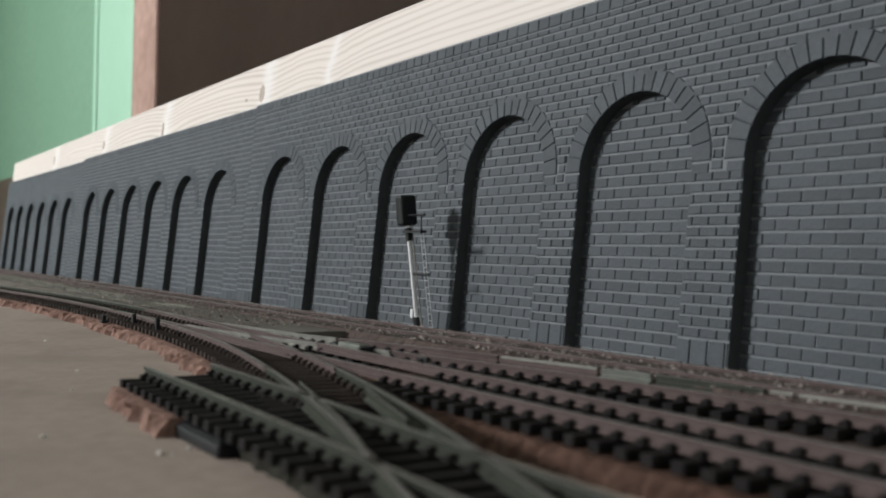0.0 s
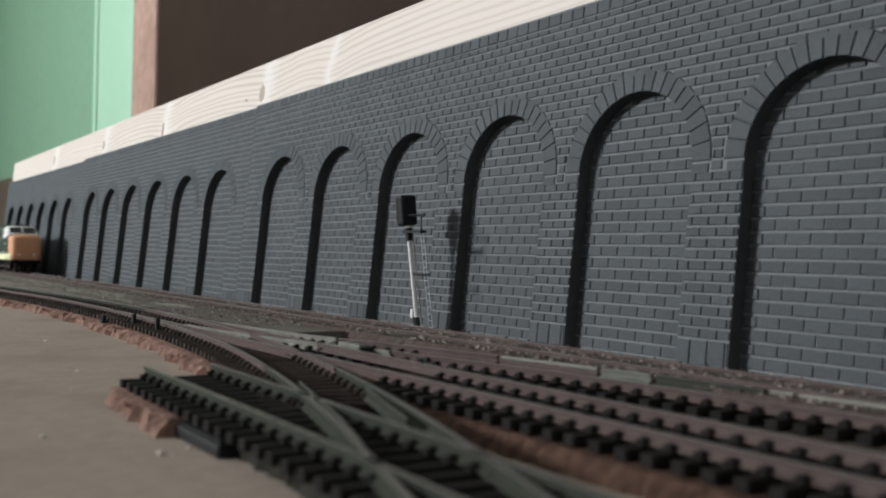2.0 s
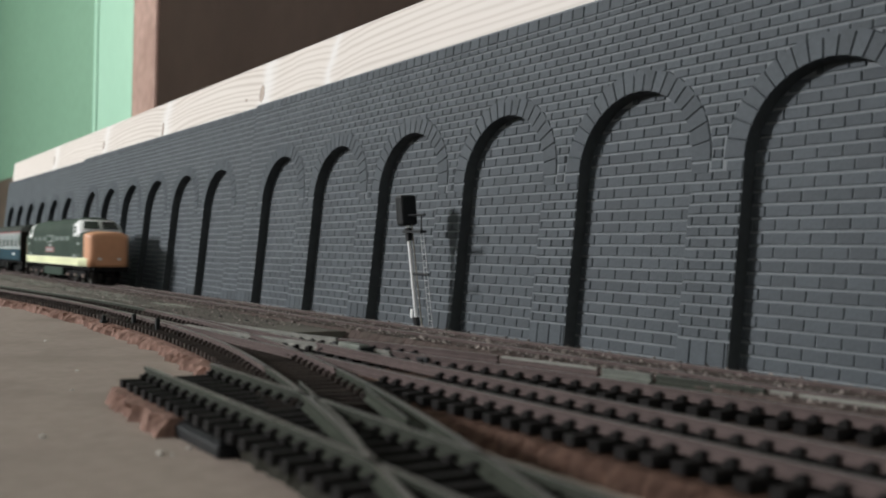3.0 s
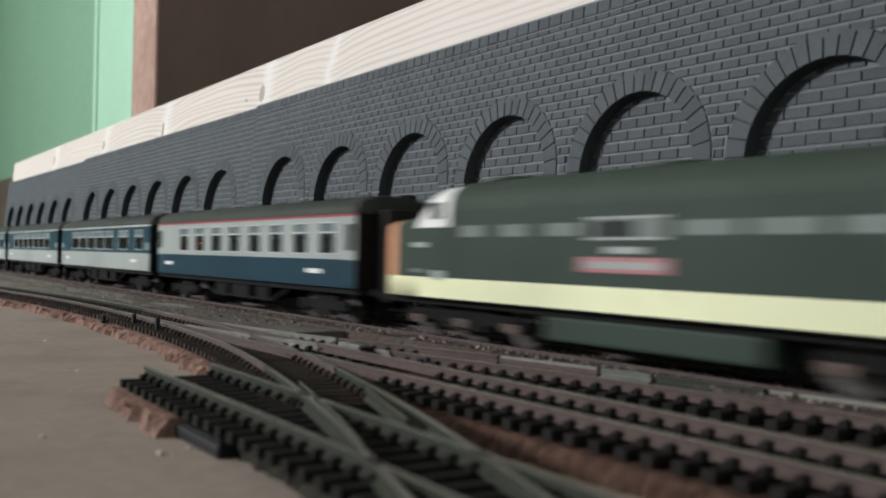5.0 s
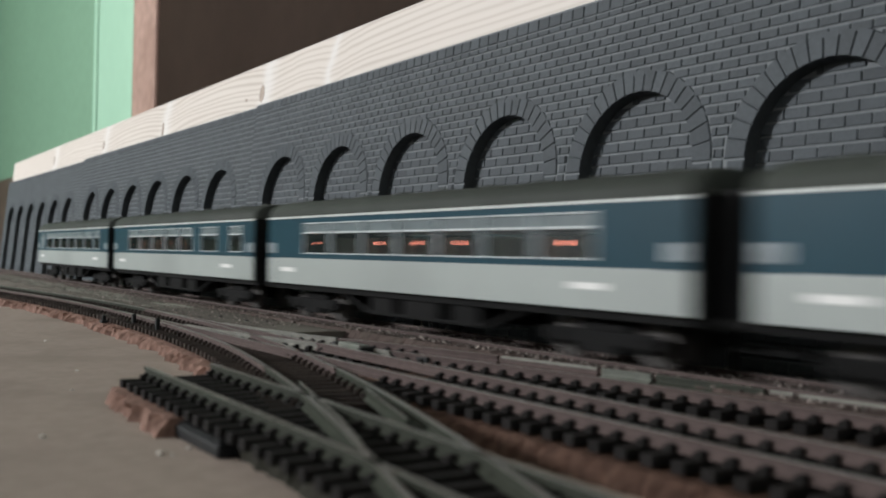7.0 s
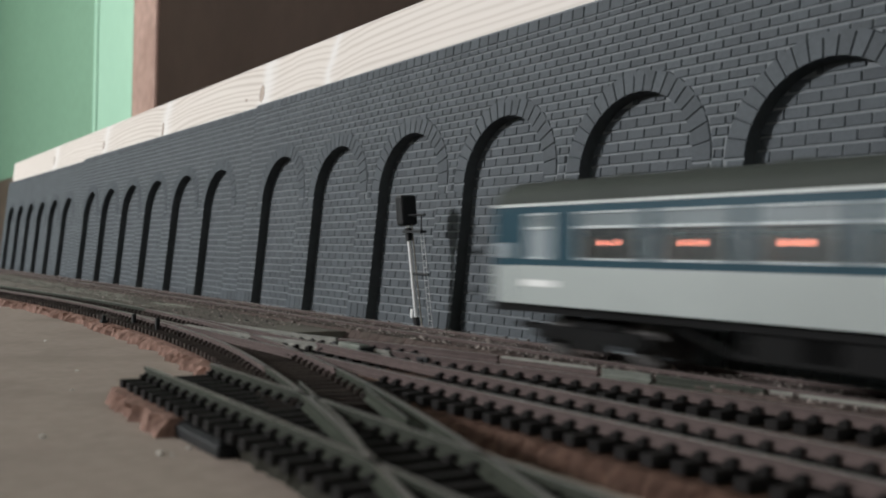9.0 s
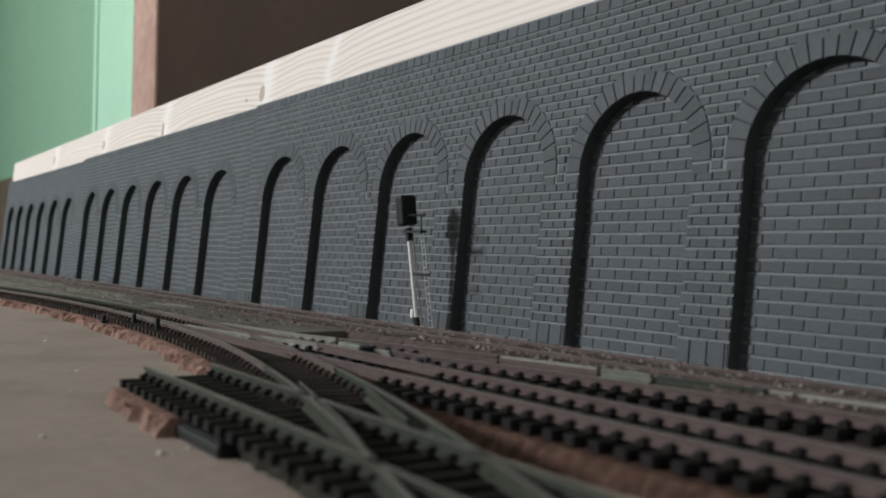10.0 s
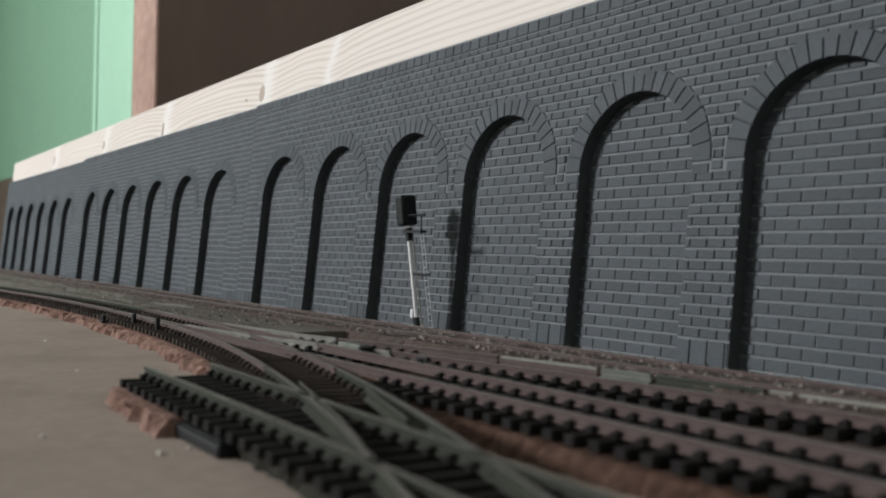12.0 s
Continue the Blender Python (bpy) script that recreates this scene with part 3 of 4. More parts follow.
def cork_bed(label, pts, half, mat="cork", seed=1, top=BED, near=0.0016, far=0.0016):
    """A strip of underlay with a torn, crumbly edge."""
    path = smooth_path(pts, 0.0022)
    rnd = random.Random(seed)
    rings = []
    na = nb = 0.0
    for i, p in enumerate(path):
        t = (path[min(i + 1, len(path) - 1)] - path[max(i - 1, 0)]).normalized()
        s = Vector((-t.y, t.x, 0))
        rough = 0.0018 if mat == "cork" else 0.0007
        na = na * 0.6 + rnd.uniform(-rough, rough)
        nb = nb * 0.6 + rnd.uniform(-rough, rough)
        w = half
        ring = []
        for u, v in ((-w - near + na, BOARD), (-w - near * 0.55 + na + rnd.uniform(-.0006, .0006), BOARD + (top - BOARD) * 0.5), (-w + nb, top - rnd.uniform(0, 0.0006)), (-w * 0.6, top), (w * 0.6, top),
                     (w + na, top - rnd.uniform(0, 0.0006)), (w + far * 0.55 + nb + rnd.uniform(-.0006, .0006), BOARD + (top - BOARD) * 0.5), (w + far + nb, BOARD)):
            ring.append(p + s * u + Vector((0, 0, v)))
        rings.append(ring)
    th = thing("track_underlay", pose(0, 0, 0), label, "underlay", "track underlay strips")
    run = 70
    for k in range(0, len(rings) - 1, run):
        piece = rings[k:k + run + 1]
        if len(piece) < 2:
            break
        bm = bmesh.new()
        piece = [[bm.verts.new(p) for p in r] for r in piece]
        for a, b in zip(piece, piece[1:]):
            for i in range(7):
                bm.faces.new((a[i], a[i + 1], b[i + 1], b[i]))
        bm.faces.new(piece[0])
        bm.faces.new(piece[-1])
        bmesh.ops.recalc_face_normals(bm, faces=bm.faces[:])
        part("cork_strip", bm, M[mat], th)
    return th


T1 = [(-3.55, Y1), (-0.6, Y1), (2.52, Y1)]
T2 = [(-1.5, -0.245), (-1.2, -0.185), (-0.9, -0.143), (-0.69, -0.1200), (-0.56, -0.1090), (-0.43, Y2), (-0.2, Y2), (0.1, Y2), (0.4, Y2), (0.8, Y2), (1.4, Y2), (2.0, Y2), (2.52, Y2)]
CROSS = [(-0.36, -0.1035), (-0.30, -0.0955), (-0.255, -0.0835), (-0.2154, -0.0740), (-0.168, -0.0652), (-0.125, -0.0598), (-0.06, -0.0525), (0.05, -0.0425), (0.14, -0.0385)]
CURVE = [(-0.46, -0.1060), (-0.40, -0.1075), (-0.34, -0.1105), (-0.28, -0.1170), (-0.24, -0.1245), (-0.20, -0.1335), (-0.16, -0.1440), (-0.12, -0.1560), (-0.06, -0.1760), (0.02, -0.2060)]
STUB = [(-0.232, -0.1555), (-0.16, -0.1570), (-0.08, -0.1600), (0.25, -0.1760)]
cork_bed("brown painted track bed against the wall", [(-3.55, -0.0375), (0, -0.0375), (2.52, -0.0375)], 0.0175, "painted_bed", 2, RAIL - 0.0011, 0.006, 0.017)
cork_bed("pinkish cork underlay under the second track", T2[:7], 0.0165, "cork", 3, BED - 0.0001)
cork_bed("brown stained cork underlay under the second track", T2[6:], 0.0165, "cork_brown", 12, BED - 0.0001)
cork_bed("brown painted bed between the tracks", [(-1.7, -0.0725), (-0.8, -0.0725), (-0.33, -0.0715)], 0.0150, "dusty_bed", 11, RAIL - 0.0019, 0.010, 0.004)
cork_bed("brown underlay below the crossover track", CROSS, 0.018, "painted_bed", 4, BED - 0.0002)
cork_bed("crumbling pink cork underlay of the curved track", CURVE[:6], 0.0165, "cork", 5, BED - 0.0003)
cork_bed("dark stained underlay below the crossing", CURVE[4:-1], 0.014, "dark_bed", 8, BED - 0.0005)
cork_bed("broken pink cork underlay below the stub track end", [(-0.236, -0.1555), (-0.2, -0.1560), (-0.186, -0.1565)], 0.0165, "cork", 6, BED - 0.0004)
# Added support strip, coloured dark for the shade under the stub's sleepers.
cork_bed("dark strip below the stub track in place of shade", STUB[1:], 0.0092, "dark_bed", 9, BED - 0.0006)
track("main track with brown painted rails beside the wall", T1, ("rail_pink", "rail_pink"), "sleeper_brown")
track("plain track with rust pink rails and black sleepers", T2, (("rail_green", -0.40, "rail_pink"), "rail_pink"), "sleeper", skip=((-0.43, -0.2),), dusty=-0.4)
crossover = track("crossover track with pale rail, glint put into its colour", CROSS, (("rail_pale", -0.283, "rail_pink", -0.2155, "bright_head", -0.181, "rail_grey", -0.1646, "rail_green", -0.134, "bright_head", -0.127, "bright_head"), ("rail_pale", -0.243, "rail_pink")), "sleeper", skip=((-0.005, 1),), buried=-0.245)
part("check_rail", boxed(-0.2640, -0.2500, -0.0945, -0.0905, RAIL - 0.0030, RAIL + 0.0010, bevel=0.0004), M["rail_grey"], crossover, "pale green plastic frog piece")
for x in (-0.2662, -0.2496):
    part("frog_clip", boxed(x, x + 0.0018, -0.0952, -0.0900, RAIL - 0.0032, RAIL + 0.0006, bevel=0.0003), M["black"], crossover, "black plastic clip at the frog")
part("check_rail", boxed(-0.2500, -0.2250, -0.0862, -0.0850, RAIL - 0.0028, RAIL - 0.0006, bevel=0.0002), M["black"], crossover, "dark check rail")
curved = track("curved siding track with weathered green rails", CURVE, (("rail_pink", -0.212, "rail_green"), ("rail_pink", -0.2185, "rail_green")), "sleeper_dusty", skip=((-0.17, 1),))
track("stub siding track with weathered green rails", STUB, ("rail_green", "rail_green"), "sleeper")
inner = [Vector((x, y, 0)) for x, y in ((-0.1921, -0.1414), (-0.1695, -0.1482), (-0.1473, -0.1547), (-0.1251, -0.1624))]
part("check_rail", rail_mesh(inner, 0.0, slim=0.5), [M["rail_green"], M["rail_top"]], curved)
inner = [Vector((x, y, 0)) for x, y in ((-0.1753, -0.1335), (-0.1600, -0.1385), (-0.1400, -0.1450))]
part("check_rail", rail_mesh(inner, 0.0, slim=0.5), [M["rail_green"], M["rail_top"]], curved)

# pale dust dragged in long streaks along the bed
rnd = random.Random(33)
streaks = bmesh.new()
for i in range(170):
    x, y = rnd.uniform(-1.45, -0.50), rnd.uniform(-0.084, -0.060)
    half, wide = rnd.uniform(0.008, 0.030), rnd.uniform(0.0006, 0.0020)
    rim = [streaks.verts.new((x + half * math.cos(a) * rnd.uniform(0.7, 1.1), y + wide * math.sin(a) * rnd.uniform(0.6, 1.2), RAIL - 0.0019)) for a in [k * math.tau / 9 for k in range(9)]]
    tip = streaks.verts.new((x, y, RAIL - 0.0014))
    for q in range(9):
        streaks.faces.new((rim[q], rim[(q + 1) % 9], tip))
tagged(new("dust", finish(streaks, "dust", M["bed_dust"])), "pale grey green dust in streaks on the track bed", "dust", "", "stuff")

# loose grit on the bed beside the wall
rnd = random.Random(21)
grit = bmesh.new()
for i in range(6500):
    x = -1.25 + 1.25 * rnd.random() ** 0.8
    y = rnd.uniform(-0.0545, -0.0205) if x > -0.36 or i % 2 else rnd.uniform(-0.086, -0.0205)
    r = rnd.uniform(0.00035, 0.0010)
    base = Vector((x, y, RAIL - 0.0012 if y > -0.0555 else RAIL - 0.0020))
    ring = [grit.verts.new(base + Vector((r * math.cos(a) * rnd.uniform(0.7, 1.2), r * math.sin(a) * rnd.uniform(0.7, 1.2), 0))) for a in (0, 1.26, 2.51, 3.77, 5.03)]
    tip = grit.verts.new(base + Vector((rnd.uniform(-r, r) * 0.4, rnd.uniform(-r, r) * 0.4, r * rnd.uniform(0.6, 1.1))))
    for q in range(5):
        grit.faces.new((ring[q], ring[(q + 1) % 5], tip))
tagged(new("grit", finish(grit, "grit", M["ballast"])), "pale loose grit scattered on the brown bed", "grit", "", "stuff")

# ---- colour light signal ----
sig = thing("signal_post", pose(-0.3468, -0.0120, -0.0008), "model colour light signal with silver post and black head", "signal")
TIP = Vector((-0.0104, -0.0017, 0.0612))


def on_post(f):
    return TIP * f


part("base", rodded((0, 0, 0), on_post(0.13), 0.0014), M["black"], sig, "black base socket")
part("foot", boxed(-0.001, 0.007, -0.003, 0.003, 0, 0.0034, bevel=0.0003), M["black"], sig)
part("post", rodded(on_post(0.13), on_post(0.80), 0.0009, 14), M["silver"], sig, "shiny silver post")
part("cable_tube", rodded(Vector((0.0024, 0.001, 0)), on_post(0.80) + Vector((0.0018, 0.001, 0)), 0.0003, 8), M["interior"], sig, "thin grey cable tube")
part("collar", rodded(on_post(0.68), on_post(0.77), 0.0016, 12), M["black"], sig)
hd = bmesh.new()
box(hd, -0.0028, 0.0028, -0.0042, 0.0042, -0.0068, 0.0068, bevel=0.0012)
h0 = part("head", hd, M["black"], sig, "black signal head with rounded corners")
h0.matrix_basis = Matrix.Translation(on_post(0.90)) @ pose(0, 0, 0, 4, -4, 0)
for z in (-0.003, 0.003):
    hood = rodded((-0.0027, 0, z), (-0.0052, 0, z), 0.0016, 14)
    part("hood", hood, M["black"], h0)
plat = bmesh.new()
box(plat, -0.0025, 0.0125, -0.0016, 0.0016, -0.0005, 0.0005)
p0 = part("platform", plat, M["black"], sig)
p0.matrix_basis = Matrix.Translation(on_post(0.745))
rail_b = bmesh.new()
rod(rail_b, (0.0005, -0.001, 0.0072), (0.0152, -0.001, 0.0072), 0.00050, 6)
rod(rail_b, (0.0122, -0.001, 0), (0.0122, -0.001, 0.0072), 0.00034, 6)
p1 = part("guard_rail", rail_b, M["black"], sig)
p1.matrix_basis = Matrix.Translation(on_post(0.745))
lad = bmesh.new()
for o in (0.0080, 0.0106):
    rod(lad, (o, 0.0012, 0.0), on_post(0.745) + Vector((o, 0.0012, 0)), 0.00013, 5)
for i in range(16):
    c = on_post(0.745 * (i + 0.5) / 16)
    rod(lad, c + Vector((0.0080, 0.0012, 0)), c + Vector((0.0106, 0.0012, 0)), 0.0001, 4)
part("ladder", lad, M["silver"], sig, "fine wire ladder")
brk = bmesh.new()
c = on_post(0.44)
rod(brk, c + Vector((-0.0022, 0, 0)), c + Vector((0.0118, 0.001, 0)), 0.00055, 8)
part("bracket", brk, M["black"], sig)
pl = bmesh.new()
c = on_post(0.155)
box(pl, c.x - 0.0030, c.x - 0.0014, c.y - 0.0012, c.y - 0.0004, c.z - 0.002, c.z + 0.002, bevel=0.0003)
part("plate", pl, M["white"], sig, "small white identification plate")

# ---- small things on the layout ----


def clip(x, y, h, label):
    ob = thing("track_clip", pose(x, y, BED - 0.0002), label, "clip", "black track clips")
    part("peg", boxed(-0.0010, 0.0010, -0.0008, 0.0008, 0.0, h * 0.72, bevel=0.0003), M["black"], ob)
    part("foot", boxed(-0.0026, 0.0026, -0.0014, 0.0014, 0.0, 0.0012, bevel=0.0003), M["black"], ob)


for x, y, h in ((-0.404, -0.1190, 0.0085), (-0.366, -0.1205, 0.0095), (-0.437, -0.1232, 0.005), (-0.422, -0.074, 0.0045), (-0.3916, -0.0732, 0.0045)):
    clip(x, y, h, "small black plastic clip beside the track")


def crumb(x, y, r, k):
    rnd = random.Random(k)
    bm = bmesh.new()
    bmesh.ops.create_icosphere(bm, subdivisions=2, radius=r)
    for v in bm.verts:
        v.co *= rnd.uniform(0.7, 1.2)
        v.co.z = max(-r * 0.4, v.co.z * 0.7)
    ob = new("crumb", finish(bm, "crumb", M["dust"]))
    ob.matrix_world = pose(x, y, BOARD + r * 0.4)
    tagged(ob, "pale crumb of debris on the baseboard", "debris", "crumbs on the baseboard")


for k, (x, y, r) in enumerate(((-0.1716, -0.1788, 0.0009), (-0.1700, -0.1770, 0.0005), (-0.1978, -0.1940, 0.0008), (-0.30, -0.165, 0.0006), (-0.1740, -0.1725, 0.0006), (-0.40, -0.155, 0.0007), (-0.26, -0.175, 0.0005))):
    crumb(x, y, r * 0.75, k)

motor = thing("point_motor", pose(-0.1775, -0.1690, BOARD), "black plastic point motor housing beside the stub track", "point motor")
part("housing", boxed(-0.0095, 0.0150, -0.0022, 0.0030, 0.0, 0.0026, bevel=0.0005), M["black"], motor)
part("lid", boxed(-0.0088, 0.0143, -0.0016, 0.0024, 0.0026, 0.0031, bevel=0.0002), M["black"], motor)

# ---- rolling stock ----
SEG = 9


def ring_at(x, hw, z0, z_side, z_top, levels=()):
    """A closed cross-section of a vehicle body at x: upright sides and a rounded roof."""
    pts = [(x, -hw, z) for z in (z0, *levels, z_side)]
    for i in range(1, 2 * SEG):
        a = math.pi * i / (2 * SEG)
        cx, sx = math.cos(a), math.sin(a)
        e = 0.8
        yy = -hw * math.copysign(abs(cx) ** e, cx)
        pts.append((x, yy, z_side + (z_top - z_side) * abs(sx) ** e))
    pts += [(x, hw, z) for z in (z_side, *reversed(levels), z0)]
    return pts


def wheelset(parent, x, r, name="wheel"):
    for y in (-0.0074, 0.0074):
        bm = bmesh.new()
        rod(bm, (x, y - 0.0012, r), (x, y + 0.0012, r), r, 20)
        s = 1 if y > 0 else -1
        rod(bm, (x, y - s * 0.0015, r), (x, y - s * 0.0011, r), r + 0.0006, 20)
        part(name, bm, M["metal"], parent)


def bogie(parent, x, wheelbase, r, n=2):
    bm = bmesh.new()
    half = wheelbase / 2
    for s in (-1, 1):
        y = s * 0.0128
        box(bm, x - half - 0.006, x + half + 0.006, y - 0.0011, y + 0.0011, r - 0.001, r + 0.0028, bevel=0.0004)
        box(bm, x - half * 0.5, x + half * 0.5, y - 0.0014, y + 0.0014, r - 0.0032, r - 0.0004, bevel=0.0004)
        for k in range(n):
            wx = x - half + wheelbase * k / (n - 1)
            box(bm, wx - 0.0022, wx + 0.0022, y - 0.0017, y + 0.0017, r - 0.0022, r + 0.0022, bevel=0.0005)
    box(bm, x - half * 0.6, x + half * 0.6, -0.0118, 0.0118, r + 0.001, r + 0.0052)
    b = part("bogie", bm, M["under"], parent, "black sprung bogie")
    for k in range(n):
        wheelset(b, x - half + wheelbase * k / (n - 1), r)
    return b


def plate(parent, name, x0, x1, z0, z1, mat, side=-1, hw=0.0185, thick=0.00025, label="", bev=0.0):
    """A thin raised panel on the side of a vehicle."""
    y = side * hw
    bm = bmesh.new()
    ya, yb = sorted((y - side * 0.0002, y + side * thick))
    box(bm, x0, x1, ya, yb, z0, z1, bevel=bev)
    return part(name, bm, M[mat], parent, label)


def window_unit(parent, x0, x1, z0, z1, hw, lit=False, frosted=False, transom=True):
    """A glazed window with its bright frame on both sides, and the table with its lamp behind it."""
    for side in (-1, 1):
        ya, yb = sorted((side * (hw - 0.0006), side * (hw - 0.0003)))
        p = part("window", boxed(x0, x1, ya, yb, z0, z1), M["pane_light"] if frosted else M["pane"], parent)
        p.visible_shadow = frosted
        fr = bmesh.new()
        y0, y1 = sorted((side * (hw - 0.0004), side * (hw + 0.0003)))
        t = 0.0004
        box(fr, x0 - t, x1 + t, y0, y1, z0 - t, z0)
        box(fr, x0 - t, x1 + t, y0, y1, z1, z1 + t)
        box(fr, x0 - t, x0, y0, y1, z0, z1)
        box(fr, x1, x1 + t, y0, y1, z0, z1)
        if transom:
            zt = z0 + (z1 - z0) * 0.69
            box(fr, x0, x1, y0, y1, zt - 0.0003, zt + 0.0003)
            part("top_light", boxed(x0 + 0.0002, x1 - 0.0002, min(ya, yb) - 0.0001, max(ya, yb) + 0.0001, zt + 0.0003, z1 - 0.0002), M["top_light"], p, "pale ventilator pane over the window")
        part("window_frame", fr, M["coach_frame"], p, "dull metal window frame")
        if lit and side == -1:
            cx, y = (x0 + x1) / 2 - 0.002, side * (hw - 0.0026)
            ys = sorted((y - side * 0.0012, y + side * 0.0017))
            # Added baffle that hides the lamp at slanting views; no such part is known.
            part("lamp_bracket", boxed(cx + 0.0016, cx + 0.0021, ys[0], ys[1], z0, z0 + 0.0066), M["black"], p, "dark baffle added to hide the lamp from afar")
            bm = bmesh.new()
            rod(bm, (cx, y, z0 + 0.0037), (cx, y, z0 + 0.0051), 0.0013, 10, r2=0.0007)
            part("table_lamp", bm, M["lamp"], p, "glowing orange red table lamp")


def coach(livery, label, windows, lamps, frosted=()):
    """A carriage 254 mm long over its end walls. Its origin is behind its rear end, on the rails' level."""
    L, hw, E = 0.2595, 0.0185, 0.0028
    lower, upper, line = livery
    th = thing("passenger_coach", pose(0, 0, 0), label, "coach", "passenger coaches")
    bm = bmesh.new()
    box(bm, E, L - E, -hw, hw, 0.0150, 0.0264)
    part("lower_side", bm, M[lower], th)
    up = bmesh.new()
    for side in (-1, 1):
        ya, yb = sorted((side * (hw - 0.001), side * hw))
        box(up, E, L - E, ya, yb, 0.0412, 0.0438)
        box(up, E, L - E, ya, yb, 0.0264, 0.0288)
        x = E
        for a, b in list(windows) + [(L - E, L - E)]:
            box(up, x, a, ya, yb, 0.0288, 0.0412)
            x = b
    for x in (E, L - E - 0.001):
        box(up, x, x + 0.001, -hw + 0.001, hw - 0.001, 0.0264, 0.0433)
    part("upper_side", up, M[upper], th)
    for (a, b), (a2, b2) in zip(windows, windows[1:]):
        for y0, y1 in ((-0.0165, -0.0035), (0.0035, 0.0165)):
            x = (b + a2) / 2
            part("seat", boxed(x - 0.0022, x + 0.0022, y0, y1, 0.0264, 0.0350, bevel=0.0006), M["interior"], th, "brown high-backed seats")
    part("cantrail", boxed(E, L - E, -hw - 0.0003, hw + 0.0003, 0.0438, 0.0447), M[line], th)
    rf = bmesh.new()
    loft(rf, [[(x, y, z) for _, y, z in ring_at(x, w, 0.0447, 0.0449, top)] for x, w, top in ((E - 0.0008, hw * 0.97, 0.0515), (E + 0.002, hw + 0.0004, 0.0524), (L - E - 0.002, hw + 0.0004, 0.0524), (L - E + 0.0008, hw * 0.97, 0.0515))])
    roof = part("roof", rf, M["coach_roof"], th, "dark grey curved roof", smooth=True)
    for i in range(9):
        for y in (-0.006, 0.006):
            v = bmesh.new()
            x = L * (i + 0.7) / 9.4
            box(v, x - 0.0028, x + 0.0028, y - 0.0012, y + 0.0012, 0.0510, 0.0530, bevel=0.0006)
            part("roof_vent", v, M["coach_roof"], roof)
    for i, (a, b) in enumerate(windows):
        window_unit(th, a, b, 0.0288, 0.0412, hw, lit=i in lamps, frosted=i in frosted)
    for x in (E + 0.0003, L - E - 0.0088):
        for side in (-1, 1):
            d = plate(th, "door", x, x + 0.0085, 0.0160, 0.0425, upper, side, hw, 0.00012)
            plate(d, "door_panel", x + 0.0002, x + 0.0083, 0.0160, 0.0262, lower, side, hw, 0.0002)
            if upper == "grey_side":
                plate(d, "door_window", x + 0.0012, x + 0.0073, 0.0300, 0.0405, "dark_pane", side, hw, 0.0003)
            else:
                for x0, x1 in ((0.0004, 0.0038), (0.0044, 0.0081)):
                    plate(d, "door_light", x + x0, x + x1, 0.0285, 0.0330, "pane_light", side, hw, 0.0003, "pale lowered door light")
    for x in (0.017, 0.213):
        plate(th, "lettering", x, x + 0.014, 0.0203, 0.0222, "white", -1, hw, 0.0001)
    # underframe, gangways and running gear
    part("underframe", boxed(E + 0.0004, L - E - 0.0004, -0.0165, 0.0165, 0.0125, 0.0150), M["under"], th)
    for x0, x1 in ((0.095, 0.112), (0.118, 0.142), (0.150, 0.166)):
        for side in (-1, 1):
            y = sorted((side * 0.006, side * 0.0155))
            part("equipment_box", boxed(x0, x1, y[0], y[1], 0.0055, 0.0125, bevel=0.0006), M["under"], th)
    tr = bmesh.new()
    for side in (-1, 1):
        rod(tr, (0.072, side * 0.0145, 0.0125), (0.092, side * 0.0145, 0.0062), 0.0007, 6)
        rod(tr, (0.092, side * 0.0145, 0.0062), (0.168, side * 0.0145, 0.0062), 0.0007, 6)
        rod(tr, (0.168, side * 0.0145, 0.0062), (0.188, side * 0.0145, 0.0125), 0.0007, 6)
    part("truss_rod", tr, M["under"], th)
    # End walls take the underframe black; the shade between coaches is put into it.
    for x0, x1 in ((E - 0.0008, E), (L - E, L - E + 0.0008)):
        part("end_wall", boxed(x0, x1, -hw + 0.0004, hw - 0.0004, 0.0150, 0.0446), M["under"], th, "end wall coloured black for its shade")
    for x0, x1 in ((-0.0052, E), (L - E, L + 0.0052)):
        g = bmesh.new()
        box(g, x0, x1, -0.0095, 0.0095, 0.0130, 0.0465, bevel=0.001)
        part("gangway", g, M["black"], th, "black corridor connection")
        for y in (-0.0115, 0.0115):
            part("buffer", rodded((x0, y, 0.0135), (x1, y, 0.0135), 0.0016, 12), M["under"], th)
        part("coupling", boxed(min(x0, x1 - 0.004), max(x1, x0 + 0.004), -0.002, 0.002, 0.0062, 0.0078), M["under"], th)
    bogie(th, 0.040, 0.034, 0.0061)
    bogie(th, L - 0.040, 0.034, 0.0061)
    return th


